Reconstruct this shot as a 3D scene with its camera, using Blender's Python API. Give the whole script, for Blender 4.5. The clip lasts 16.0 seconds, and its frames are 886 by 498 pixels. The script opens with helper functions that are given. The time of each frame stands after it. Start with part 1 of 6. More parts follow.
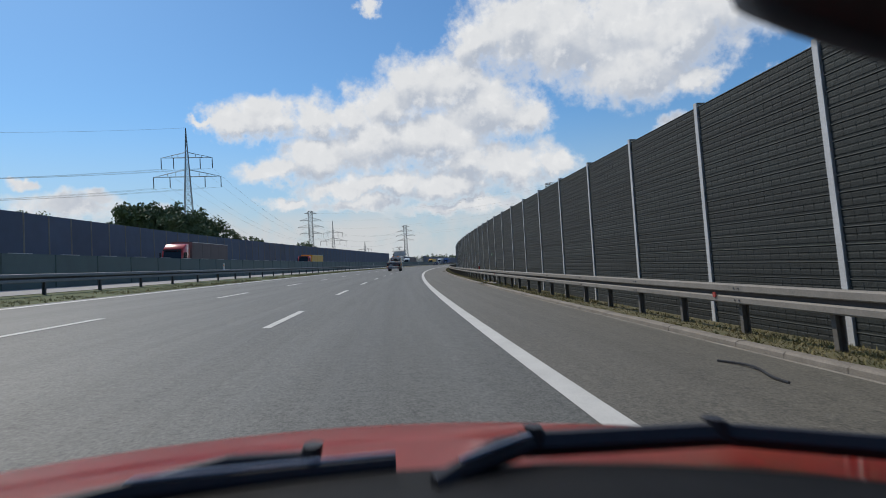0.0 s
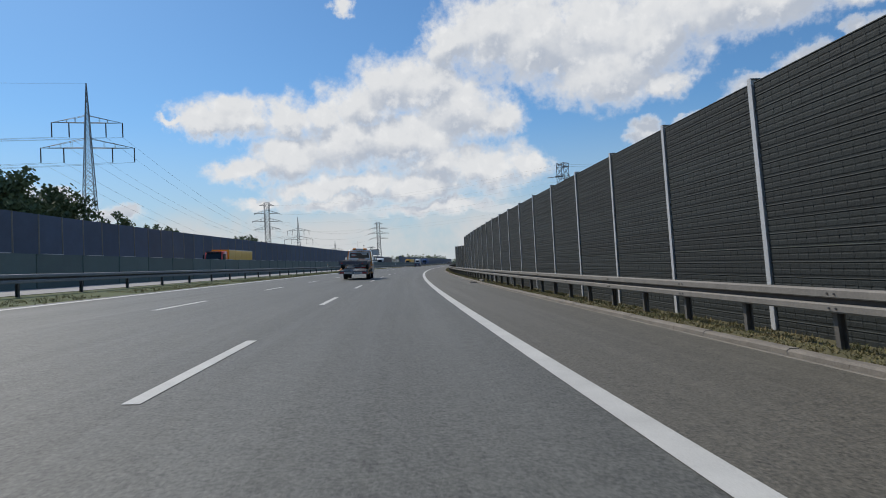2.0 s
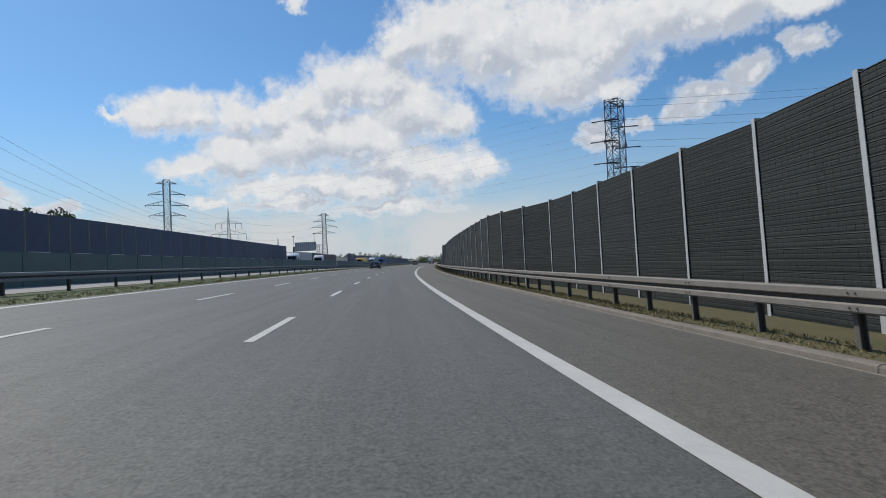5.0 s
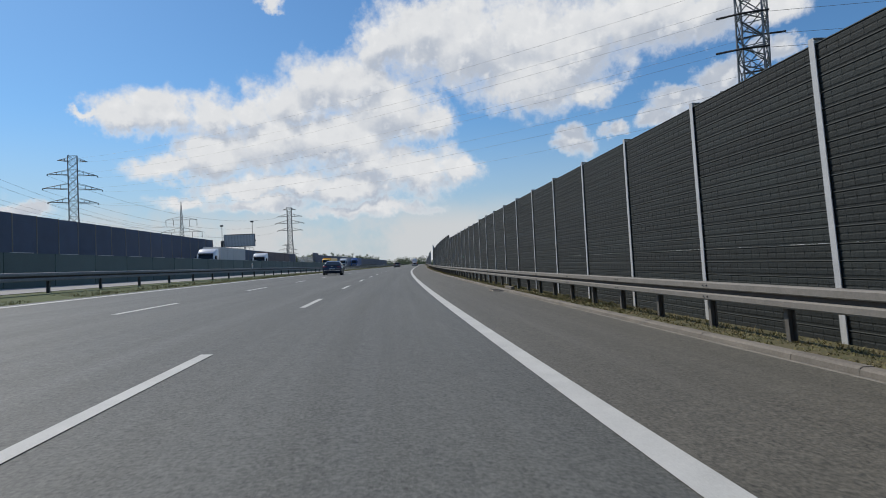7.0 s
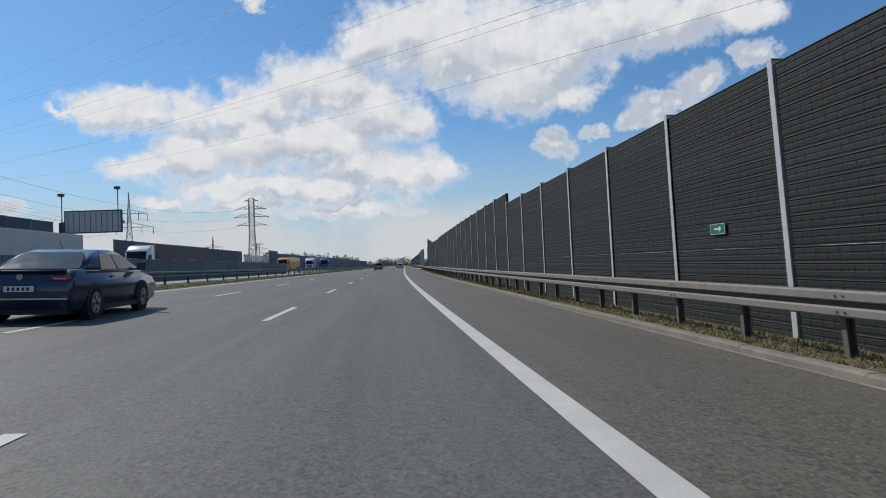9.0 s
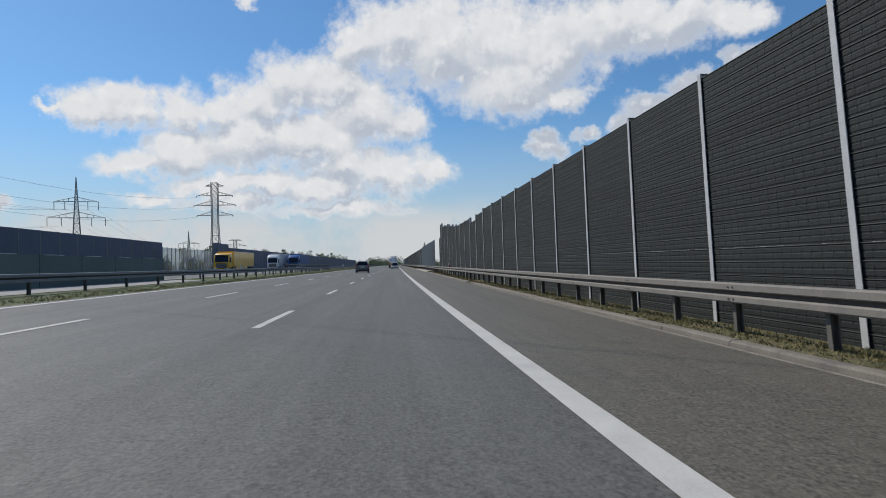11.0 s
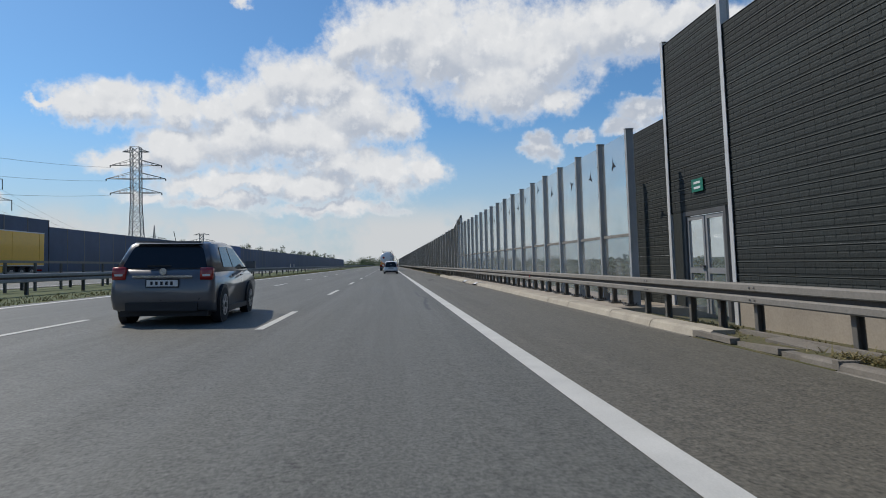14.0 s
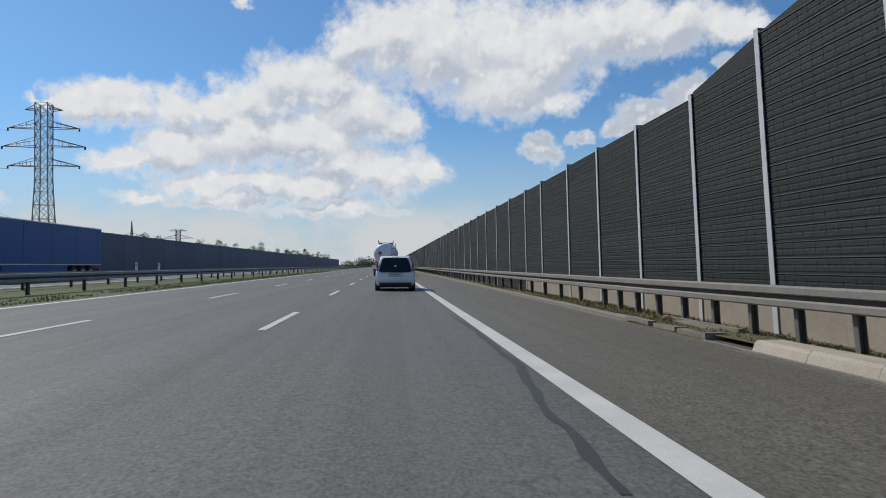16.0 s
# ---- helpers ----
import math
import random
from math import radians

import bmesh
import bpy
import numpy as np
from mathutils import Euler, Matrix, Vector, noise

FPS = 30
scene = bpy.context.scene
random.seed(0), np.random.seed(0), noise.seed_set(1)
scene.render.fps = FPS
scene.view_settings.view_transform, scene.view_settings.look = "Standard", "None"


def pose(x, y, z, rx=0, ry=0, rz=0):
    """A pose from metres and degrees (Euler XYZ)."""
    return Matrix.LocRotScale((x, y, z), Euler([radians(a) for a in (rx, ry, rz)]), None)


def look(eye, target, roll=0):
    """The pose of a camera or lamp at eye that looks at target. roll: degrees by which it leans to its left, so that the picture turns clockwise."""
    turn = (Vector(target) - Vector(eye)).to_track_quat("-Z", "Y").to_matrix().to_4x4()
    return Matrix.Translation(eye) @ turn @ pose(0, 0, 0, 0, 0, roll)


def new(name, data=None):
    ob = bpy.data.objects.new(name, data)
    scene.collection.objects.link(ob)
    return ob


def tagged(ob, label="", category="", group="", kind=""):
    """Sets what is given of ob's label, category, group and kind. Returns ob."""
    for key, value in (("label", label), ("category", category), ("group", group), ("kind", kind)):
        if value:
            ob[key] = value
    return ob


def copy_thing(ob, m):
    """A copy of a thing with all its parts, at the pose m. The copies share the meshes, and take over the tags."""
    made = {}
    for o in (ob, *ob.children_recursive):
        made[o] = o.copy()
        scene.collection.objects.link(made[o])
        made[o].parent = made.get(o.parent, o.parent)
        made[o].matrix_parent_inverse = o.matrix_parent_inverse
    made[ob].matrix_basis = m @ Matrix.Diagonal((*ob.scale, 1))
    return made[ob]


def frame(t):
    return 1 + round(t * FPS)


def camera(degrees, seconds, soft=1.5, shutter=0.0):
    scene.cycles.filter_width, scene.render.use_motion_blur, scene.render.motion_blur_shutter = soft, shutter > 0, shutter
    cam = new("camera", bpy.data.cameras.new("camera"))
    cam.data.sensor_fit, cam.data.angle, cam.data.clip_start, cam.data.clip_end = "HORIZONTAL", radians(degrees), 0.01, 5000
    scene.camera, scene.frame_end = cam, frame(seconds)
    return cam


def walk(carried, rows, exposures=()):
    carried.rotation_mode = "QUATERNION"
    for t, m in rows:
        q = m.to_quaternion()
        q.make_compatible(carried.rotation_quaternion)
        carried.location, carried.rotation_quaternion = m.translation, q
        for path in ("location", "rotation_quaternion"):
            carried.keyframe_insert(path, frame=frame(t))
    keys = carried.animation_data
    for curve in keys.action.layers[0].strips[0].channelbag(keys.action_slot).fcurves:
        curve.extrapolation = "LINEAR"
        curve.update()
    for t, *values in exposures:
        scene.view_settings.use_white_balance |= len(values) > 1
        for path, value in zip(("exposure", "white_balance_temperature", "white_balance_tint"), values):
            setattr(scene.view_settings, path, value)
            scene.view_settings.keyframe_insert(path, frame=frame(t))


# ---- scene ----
# ================= camera and its walk =================
# Road coordinates: s metres along the lane from the start, d metres to the right of the camera's line, z above the road.
TURN_S = [-400, 0, 27, 54, 81, 107, 174, 187, 213, 238, 300, 324, 360, 2500]
TURN_A = [-18.3, 0, 1.32, 2.6, 3.65, 4.9, 7.65, 8.25, 9.3, 9.85, 11.22, 11.53, 11.72, 11.72]
BANK_S = [-400, 0, 107, 213, 238, 300, 348, 408, 2500]
BANK_A = [3.0, 2.95, 2.65, 2.45, 2.25, 1.6, 1.2, 0.9, 0.9]
_s = np.arange(-400, 2501, 1.0)
_a = np.radians(np.convolve(np.pad(np.interp(_s, TURN_S, TURN_A), 15, mode="edge"), np.ones(31) / 31, "valid"))
_x = np.concatenate([[0], np.cumsum(np.sin(_a[:-1]))])
_y = np.concatenate([[0], np.cumsum(np.cos(_a[:-1]))])
_x, _y = _x - _x[400], _y - _y[400]


def heading(s):
    return float(np.interp(s, _s, _a))


def bank(s):
    return math.tan(radians(float(np.interp(s, BANK_S, BANK_A))))


def road(s, d=0.0, z=0.0):
    """A point of the banked and curving motorway."""
    a = heading(s)
    return Vector((float(np.interp(s, _s, _x)) + d * math.cos(a), float(np.interp(s, _s, _y)) - d * math.sin(a),
                   z - max(-48.0, min(d, 9.0)) * bank(s)))


def at_road(s, d=0.0, z=0.0, turn=0.0, banked=False):
    """The pose of a thing that stands on the road and faces along it (its own y forward)."""
    m = Matrix.Translation(road(s, d, z)) @ pose(0, 0, 0, 0, 0, -math.degrees(heading(s)) + turn)
    if banked:
        m = m @ pose(0, 0, 0, 0, math.degrees(math.atan(bank(s))) * (-1 if abs(turn) > 90 else 1), 0)
    return m


# seconds, metres along the lane, metres to the right, yaw against the road, pitch, roll against the road (degrees)
WALK = [
    (0, 0, 0.07, 4.73, 1.27, 0), (0.5, 13.5, 0.02, 4.73, 1.27, 0), (1, 27.05, -0.04, 4.83, 1.27, 0), (1.5, 40.5, -0.08, 4.78, 1.27, 0), (2, 53.8, -0.09, 4.63, 1.27, 0),
    (2.5, 67.1, -0.17, 4.72, 1.27, 0), (3, 80.4, -0.27, 4.92, 1.27, 0), (3.5, 93.75, -0.29, 5.1, 1.27, 0), (4, 107.15, -0.3, 5.36, 1.21, 0), (6.5, 174.2, -0.06, 5.2, 1.11, 0),
    (7, 187.2, 0.01, 5.28, 1.19, 0), (7.5, 200.15, 0.08, 5.28, 1.21, 0), (8, 213.05, 0.14, 5.29, 1.24, 0), (8.5, 225.9, 0.2, 5.31, 1.25, 0), (9, 238.55, 0.21, 5.33, 1.27, 0),
    (11.5, 300.3, 0.08, 5, 1.27, 0), (12, 312.4, 0.07, 4.98, 1.35, 0), (12.5, 324.45, 0.09, 4.98, 1.27, 0), (13, 336.4, 0.08, 4.95, 1.29, 0), (13.5, 348.35, 0.03, 4.94, 1.24, 0),
    (14, 360.35, 0, 4.93, 1.32, 0), (14.5, 372.35, -0.05, 4.93, 1.49, 0), (15, 384.35, -0.05, 4.93, 1.35, 0), (15.5, 396.35, -0.05, 4.93, 1.25, 0), (16, 408.35, -0.05, 4.93, 1.4, 0)]
EYE, FOV = 1.06, 70.0
cam = camera(FOV, 16.0, soft=0.95, shutter=0.75)
# the sensor is read line by line from the top
scene.cycles.rolling_shutter_type, scene.cycles.rolling_shutter_duration = "TOP", 0.03
rows = []
for t, s, d, yaw, pitch, roll in WALK:
    lean = math.degrees(math.atan(bank(s))) + roll
    rows.append((t, Matrix.Translation(road(s, d, EYE)) @ pose(0, 0, 0, 0, 0, -math.degrees(heading(s)) - yaw) @ pose(0, 0, 0, 90 + pitch, 0, 0) @ pose(0, 0, 0, 0, 0, -lean)))
walk(cam, rows)

# ================= world, sun, exposure =================
SUN_AZ, SUN_EL = -38.0, 48.0
world = bpy.data.worlds.new("world")
scene.world = world
world.use_nodes = True
wn, wl = world.node_tree.nodes, world.node_tree.links
wn.clear()


def wmath(op, a, b=None, c=None, clamp=False):
    n = wn.new("ShaderNodeMath")
    n.operation, n.use_clamp = op, clamp
    for i, v in enumerate((a, b, c)):
        if v is None:
            continue
        if isinstance(v, (int, float)):
            n.inputs[i].default_value = v
        else:
            wl.new(v, n.inputs[i])
    return n.outputs[0]


def wmix(fac, a, b):
    n = wn.new("ShaderNodeMix")
    n.data_type = "RGBA"
    for sock, v in ((n.inputs[0], fac), (n.inputs[6], a), (n.inputs[7], b)):
        if isinstance(v, (int, float)):
            sock.default_value = v
        elif isinstance(v, tuple):
            sock.default_value = (*v, 1)
        else:
            wl.new(v, sock)
    return n.outputs[2]


sky = wn.new("ShaderNodeTexSky")
sky.sky_type, sky.sun_disc = "NISHITA", False
sky.sun_elevation, sky.sun_rotation = radians(SUN_EL), radians(SUN_AZ)
sky.air_density, sky.dust_density, sky.ozone_density = 1.0, 0.6, 1.5
background = wn.new("ShaderNodeBackground")
background.inputs[1].default_value = 0.095
wl.new(background.outputs[0], wn.new("ShaderNodeOutputWorld").inputs[0])
# fair-weather clouds: soft heaps by bearing, height over the horizon, half width and half height, in degrees
HEAPS_HIGH = [(-13.31, 13.08, 2.31, 1.15), (-10.44, 13.37, 2.79, 1.63), (-6.17, 13.08, 2.21, 1.73), (-3.38, 13.46, 2.5, 1.44), (0.04, 14.04, 2.98, 2.21), (2.83, 15.48, 3.27, 2.4),
               (6.17, 15.96, 3.56, 2.5), (8.76, 19.23, 2.4, 2.02), (12.29, 19.62, 3.85, 3.17), (16.18, 19.52, 4.81, 4.04), (21.25, 19.13, 5.58, 4.33), (26.25, 18.27, 4.52, 3.75),
               (22.69, 15.77, 5.58, 2.6), (27.02, 14.23, 2.21, 1.06), (32.12, 19.71, 5.38, 2.69), (36.63, 19.23, 4.71, 2.02), (40.87, 18.56, 2.79, 1.15), (9.04, 13.56, 4.33, 3.17),
               (12.66, 12.5, 2.31, 1.54)]
HEAPS_LOW = [(4.12, 11.44, 5.48, 2.5), (-0.97, 11.15, 4.9, 2.31), (-6.27, 10.1, 3.27, 1.83), (-9.79, 8.75, 2.79, 0.96), (6.91, 9.42, 2.5, 2.02), (10.81, 8.37, 4.81, 1.92),
               (14.97, 8.37, 2.12, 0.96), (5.42, 7.02, 4.81, 1.35), (0.23, 7.6, 4.9, 1.25), (-4.22, 7.12, 3.56, 1.06), (-8.49, 6.06, 2.12, 0.58), (-2.55, 5.77, 3.85, 0.67),
               (6.73, 5.1, 5.58, 0.67)]
HEAPS_SMALL = [(25.87, 10.19, 1.54, 0.96), (29.33, 10.87, 1.06, 0.67), (32.88, 11.73, 1.83, 0.67), (35.38, 12.98, 2.5, 0.96), (37.69, 14.23, 1.83, 1.06), (42.12, 15.67, 1.25, 0.87),
               (-15.54, 12.79, 0.96, 0.38), (-25.87, 5.87, 3.65, 1.06), (-29.04, 7.79, 0.96, 0.38), (-23.56, 6.73, 1.35, 0.58), (-19.9, 5, 1.83, 0.67), (-0.89, 22.4, 1.25, 0.58),
               (-60, 14, 9, 4), (80, 16, 12, 5), (130, 18, 14, 6), (-120, 15, 12, 5), (175, 20, 14, 7)]
coord, xyz = wn.new("ShaderNodeTexCoord"), wn.new("ShaderNodeSeparateXYZ")
wl.new(coord.outputs["Generated"], xyz.inputs[0])
bearing = wmath("MULTIPLY", wmath("ARCTAN2", xyz.outputs[0], xyz.outputs[1]), 57.2958)
height = wmath("MULTIPLY", wmath("ARCSINE", xyz.outputs[2]), 57.2958)
flat = wn.new("ShaderNodeCombineXYZ")
wl.new(bearing, flat.inputs[0])
wl.new(height, flat.inputs[1])


def wnoise(scale, detail, rough, shift=0.0, dx=0.0, dy=0.0):
    n = wn.new("ShaderNodeTexNoise")
    n.inputs["Scale"].default_value, n.inputs["Detail"].default_value, n.inputs["Roughness"].default_value = scale, detail, rough
    v = wn.new("ShaderNodeVectorMath")
    v.operation = "ADD"
    v.inputs[1].default_value = (shift + dx, shift * 0.7 + dy, 0.3 * shift)
    wl.new(flat.outputs[0], v.inputs[0])
    wl.new(v.outputs[0], n.inputs["Vector"])
    return n


def wvec(op, a, b):
    n = wn.new("ShaderNodeVectorMath")
    n.operation = op
    for i, v in enumerate((a, b)):
        if isinstance(v, tuple):
            n.inputs[i].default_value = v
        else:
            wl.new(v, n.inputs[i])
    return n.outputs["Value"] if op == "LENGTH" else n.outputs[0]


def wrange(v, a, b, c=0.0, d=1.0):
    n = wn.new("ShaderNodeMapRange")
    n.interpolation_type = "SMOOTHSTEP"
    wl.new(v, n.inputs[0])
    for i, q in enumerate((a, b, c, d)):
        n.inputs[i + 1].default_value = q
    return n.outputs[0]


# the heaps' edges are bent by two sizes of swirl
swirl = wvec("MULTIPLY", wvec("SUBTRACT", wnoise(0.35, 5, 0.6).outputs["Color"], (0.5, 0.5, 0.5)), (5.0, 3.4, 0.0))
bent = wvec("ADD", flat.outputs[0], swirl)


def heaps(rows, where):
    field = None
    for az, el, rx, ry in rows:
        m = wn.new("ShaderNodeVectorMath")
        m.operation = "MULTIPLY_ADD"
        wl.new(where, m.inputs[0])
        m.inputs[1].default_value = (1 / rx, 1 / ry, 0)
        m.inputs[2].default_value = (-az / rx, -el / ry, 0)
        d = wvec("LENGTH", m.outputs[0], (0, 0, 0))
        field = d if field is None else wmath("SMOOTH_MIN", field, d, 0.25)
    return field


billow = wnoise(0.55, 10, 0.58, shift=3.0).outputs[0]
fleece = wnoise(1.7, 8, 0.62, shift=11.0).outputs[0]
near_edge = wmath("SMOOTH_MIN", heaps(HEAPS_HIGH, bent), heaps(HEAPS_LOW, bent), 0.2)
near_edge = wmath("MINIMUM", near_edge, heaps(HEAPS_SMALL, bent))
thick = wmath("ADD", wmath("SUBTRACT", 1.20, near_edge), wmath("ADD", wmath("MULTIPLY", wmath("SUBTRACT", billow, 0.5), 1.25), wmath("MULTIPLY", wmath("SUBTRACT", fleece, 0.5), 0.55)))
cover = wrange(thick, -0.30, 0.62)
# broad undersides are grey, tops and thin rims blaze in the sun
up = wvec("ADD", bent, (-0.5, 1.5, 0.0))
edge_up = wmath("SMOOTH_MIN", heaps(HEAPS_HIGH, up), heaps(HEAPS_LOW, up), 0.2)
inner = wmath("SMOOTH_MIN", heaps(HEAPS_HIGH, bent), heaps(HEAPS_LOW, bent), 0.2)
soft = wmath("SUBTRACT", wnoise(0.30, 4, 0.5, shift=57.0).outputs[0], 0.5)
under = wmath("ADD", wmath("SUBTRACT", inner, edge_up), wmath("MULTIPLY", soft, 1.7))
shade = wmath("MULTIPLY", wrange(under, -0.42, 0.55), wrange(thick, 0.05, 0.55))
cloud = wmix(shade, (7.75, 7.9, 8.1), (4.85, 5.35, 6.2))
# puffs turned towards the sun shine, those turned away are a little duller
lit = wmath("SUBTRACT", wnoise(0.5, 5, 0.55, shift=3.0).outputs[0], wnoise(0.5, 5, 0.55, shift=3.0, dx=-0.4, dy=0.6).outputs[0])
cloud = wmix(wrange(lit, 0.0, 0.22, 0.0, 0.55), cloud, (8.9, 8.95, 9.0))
cloud = wmix(wrange(lit, -0.03, -0.28, 0.0, 0.40), cloud, (5.9, 6.2, 6.7))
# low bank of haze and flat cloud over the horizon
bank_noise = wnoise(0.18, 6, 0.6, shift=41.0).outputs[0]
low = wmath("MULTIPLY", wrange(height, 6.5, 3.0), wrange(wmath("ADD", bank_noise, wmath("MULTIPLY", height, -0.02)), 0.20, 0.50))
blue = wn.new("ShaderNodeMix")
blue.data_type, blue.blend_type = "RGBA", "MULTIPLY"
blue.inputs[0].default_value = 1.0
wl.new(sky.outputs[0], blue.inputs[6])
blue.inputs[7].default_value = (0.54, 0.86, 1.12, 1)
hazy = wmix(wrange(height, 14.0, 0.0, 0.0, 0.75), blue.outputs[2], (4.9, 5.7, 6.5))
hazy = wmix(low, hazy, (6.3, 6.55, 6.75))
wl.new(wmix(cover, hazy, cloud), background.inputs[0])

sun = new("sun", bpy.data.lights.new("sun", "SUN"))
sun.data.energy, sun.data.angle, sun.data.color = 3.1, radians(0.55), (1.0, 0.915, 0.79)
sun.matrix_world = look((0, 0, 50), (-math.sin(radians(SUN_AZ)) * math.cos(radians(SUN_EL)) * 10, -math.cos(radians(SUN_AZ)) * math.cos(radians(SUN_EL)) * 10,
                                     50 - math.sin(radians(SUN_EL)) * 10))
scene.view_settings.exposure = 0.0


# ================= materials =================
def material(name, col, rough=0.6, metal=0.0, vary=0.15, scale=4.0, grain=60.0, bump=0.15, col2=None, stretch=(1, 1, 1), coat=0.0, spec=0.5, each=0.0, depth=0.01):
    """A surface with large stains, fine grain and relief; each: how much single pieces differ."""
    m = bpy.data.materials.new(name)
    m.use_nodes = True
    n, l = m.node_tree.nodes, m.node_tree.links
    p = n["Principled BSDF"]
    p.inputs["Roughness"].default_value, p.inputs["Metallic"].default_value = rough, metal
    p.inputs["Coat Weight"].default_value = coat
    p.inputs["Coat Roughness"].default_value = 0.05
    p.inputs["Specular IOR Level"].default_value = spec
    geo = n.new("ShaderNodeNewGeometry")
    mp = n.new("ShaderNodeMapping")
    mp.inputs["Scale"].default_value = stretch
    l.new(geo.outputs["Position"], mp.inputs[0])
    big, fine = n.new("ShaderNodeTexNoise"), n.new("ShaderNodeTexNoise")
    for tex, sc, det in ((big, scale, 6), (fine, grain, 4)):
        tex.inputs["Scale"].default_value, tex.inputs["Detail"].default_value, tex.inputs["Roughness"].default_value = sc, det, 0.65
        l.new(mp.outputs[0], tex.inputs["Vector"])
    add = n.new("ShaderNodeMath")
    add.operation = "ADD"
    l.new(big.outputs[0], add.inputs[0])
    l.new(fine.outputs[0], add.inputs[1])
    ramp = n.new("ShaderNodeMapRange")
    ramp.inputs[1].default_value, ramp.inputs[2].default_value = 0.7, 1.3
    l.new(add.outputs[0], ramp.inputs[0])
    mix = n.new("ShaderNodeMix")
    mix.data_type = "RGBA"
    c2 = col2 if col2 else tuple(c * (1 - vary) for c in col)
    c1 = col if col2 else tuple(min(1.0, c * (1 + vary)) for c in col)
    mix.inputs[6].default_value, mix.inputs[7].default_value = (*c2, 1), (*c1, 1)
    l.new(ramp.outputs[0], mix.inputs[0])
    out = mix.outputs[2]
    if each:
        info, hsv, rng = n.new("ShaderNodeObjectInfo"), n.new("ShaderNodeHueSaturation"), n.new("ShaderNodeMapRange")
        rng.inputs[3].default_value, rng.inputs[4].default_value = 1 - each, 1 + each
        l.new(info.outputs["Random"], rng.inputs[0])
        l.new(rng.outputs[0], hsv.inputs["Value"])
        l.new(out, hsv.inputs["Color"])
        out = hsv.outputs[0]
    l.new(out, p.inputs["Base Color"])
    rr = n.new("ShaderNodeMapRange")
    rr.inputs[3].default_value, rr.inputs[4].default_value = max(0.02, rough - 0.08), min(1.0, rough + 0.08)
    l.new(big.outputs[0], rr.inputs[0])
    l.new(rr.outputs[0], p.inputs["Roughness"])
    if bump:
        b = n.new("ShaderNodeBump")
        b.inputs["Strength"].default_value, b.inputs["Distance"].default_value = bump, depth
        l.new(fine.outputs[0], b.inputs["Height"])
        l.new(b.outputs[0], p.inputs["Normal"])
    return m


def road_surface(name, col, track, speck=0.45):
    """Asphalt in road coordinates (u across, v along): stone speckle, long streaks, worn wheel tracks."""
    m = bpy.data.materials.new(name)
    m.use_nodes = True
    n, l = m.node_tree.nodes, m.node_tree.links
    p = n["Principled BSDF"]
    uv, sep, geo = n.new("ShaderNodeUVMap"), n.new("ShaderNodeSeparateXYZ"), n.new("ShaderNodeNewGeometry")
    uv.uv_map = "road"
    l.new(uv.outputs[0], sep.inputs[0])

    def tex(src, scale, detail, stretch):
        mp, t = n.new("ShaderNodeMapping"), n.new("ShaderNodeTexNoise")
        mp.inputs["Scale"].default_value = stretch
        t.inputs["Scale"].default_value, t.inputs["Detail"].default_value, t.inputs["Roughness"].default_value = scale, detail, 0.7
        l.new(src, mp.inputs[0])
        l.new(mp.outputs[0], t.inputs["Vector"])
        return t.outputs[0]

    def calc(op, a, b, c=None):
        q = n.new("ShaderNodeMath")
        q.operation = op
        for i, v in enumerate((a, b, c)):
            if v is None:
                continue
            if isinstance(v, (int, float)):
                q.inputs[i].default_value = v
            else:
                l.new(v, q.inputs[i])
        return q.outputs[0]
    stone = tex(geo.outputs["Position"], 36, 3, (1, 1, 1))
    coarse = tex(geo.outputs["Position"], 9, 4, (1, 1, 1))
    fine = tex(geo.outputs["Position"], 150, 2, (1, 1, 1))
    streak = tex(uv.outputs[0], 1.0, 5, (2.2, 0.035, 1))
    stain = tex(uv.outputs[0], 1.0, 5, (0.5, 0.12, 1))
    wave = calc("COSINE", calc("MULTIPLY", calc("ADD", sep.outputs[0], -0.6), 3.434), 0)
    value = calc("ADD", 1.0, calc("MULTIPLY", calc("SUBTRACT", stone, 0.5), speck * 2.4))
    value = calc("ADD", value, calc("MULTIPLY", calc("SUBTRACT", fine, 0.5), speck * 1.2))
    value = calc("ADD", value, calc("MULTIPLY", calc("SUBTRACT", coarse, 0.5), speck * 0.9))
    value = calc("ADD", value, calc("MULTIPLY", calc("SUBTRACT", streak, 0.5), 0.42))
    value = calc("ADD", value, calc("MULTIPLY", calc("SUBTRACT", stain, 0.5), 0.30))
    value = calc("ADD", value, calc("MULTIPLY", wave, track))
    mul = n.new("ShaderNodeVectorMath")
    mul.operation = "SCALE"
    mul.inputs[0].default_value = col
    l.new(calc("MAXIMUM", value, 0.25), mul.inputs["Scale"])
    l.new(mul.outputs[0], p.inputs["Base Color"])
    l.new(calc("MULTIPLY_ADD", streak, -0.2, 0.76), p.inputs["Roughness"])
    p.inputs["Specular IOR Level"].default_value = 0.45
    b = n.new("ShaderNodeBump")
    b.inputs["Strength"].default_value, b.inputs["Distance"].default_value = 0.6, 0.004
    l.new(stone, b.inputs["Height"])
    l.new(b.outputs[0], p.inputs["Normal"])
    return m


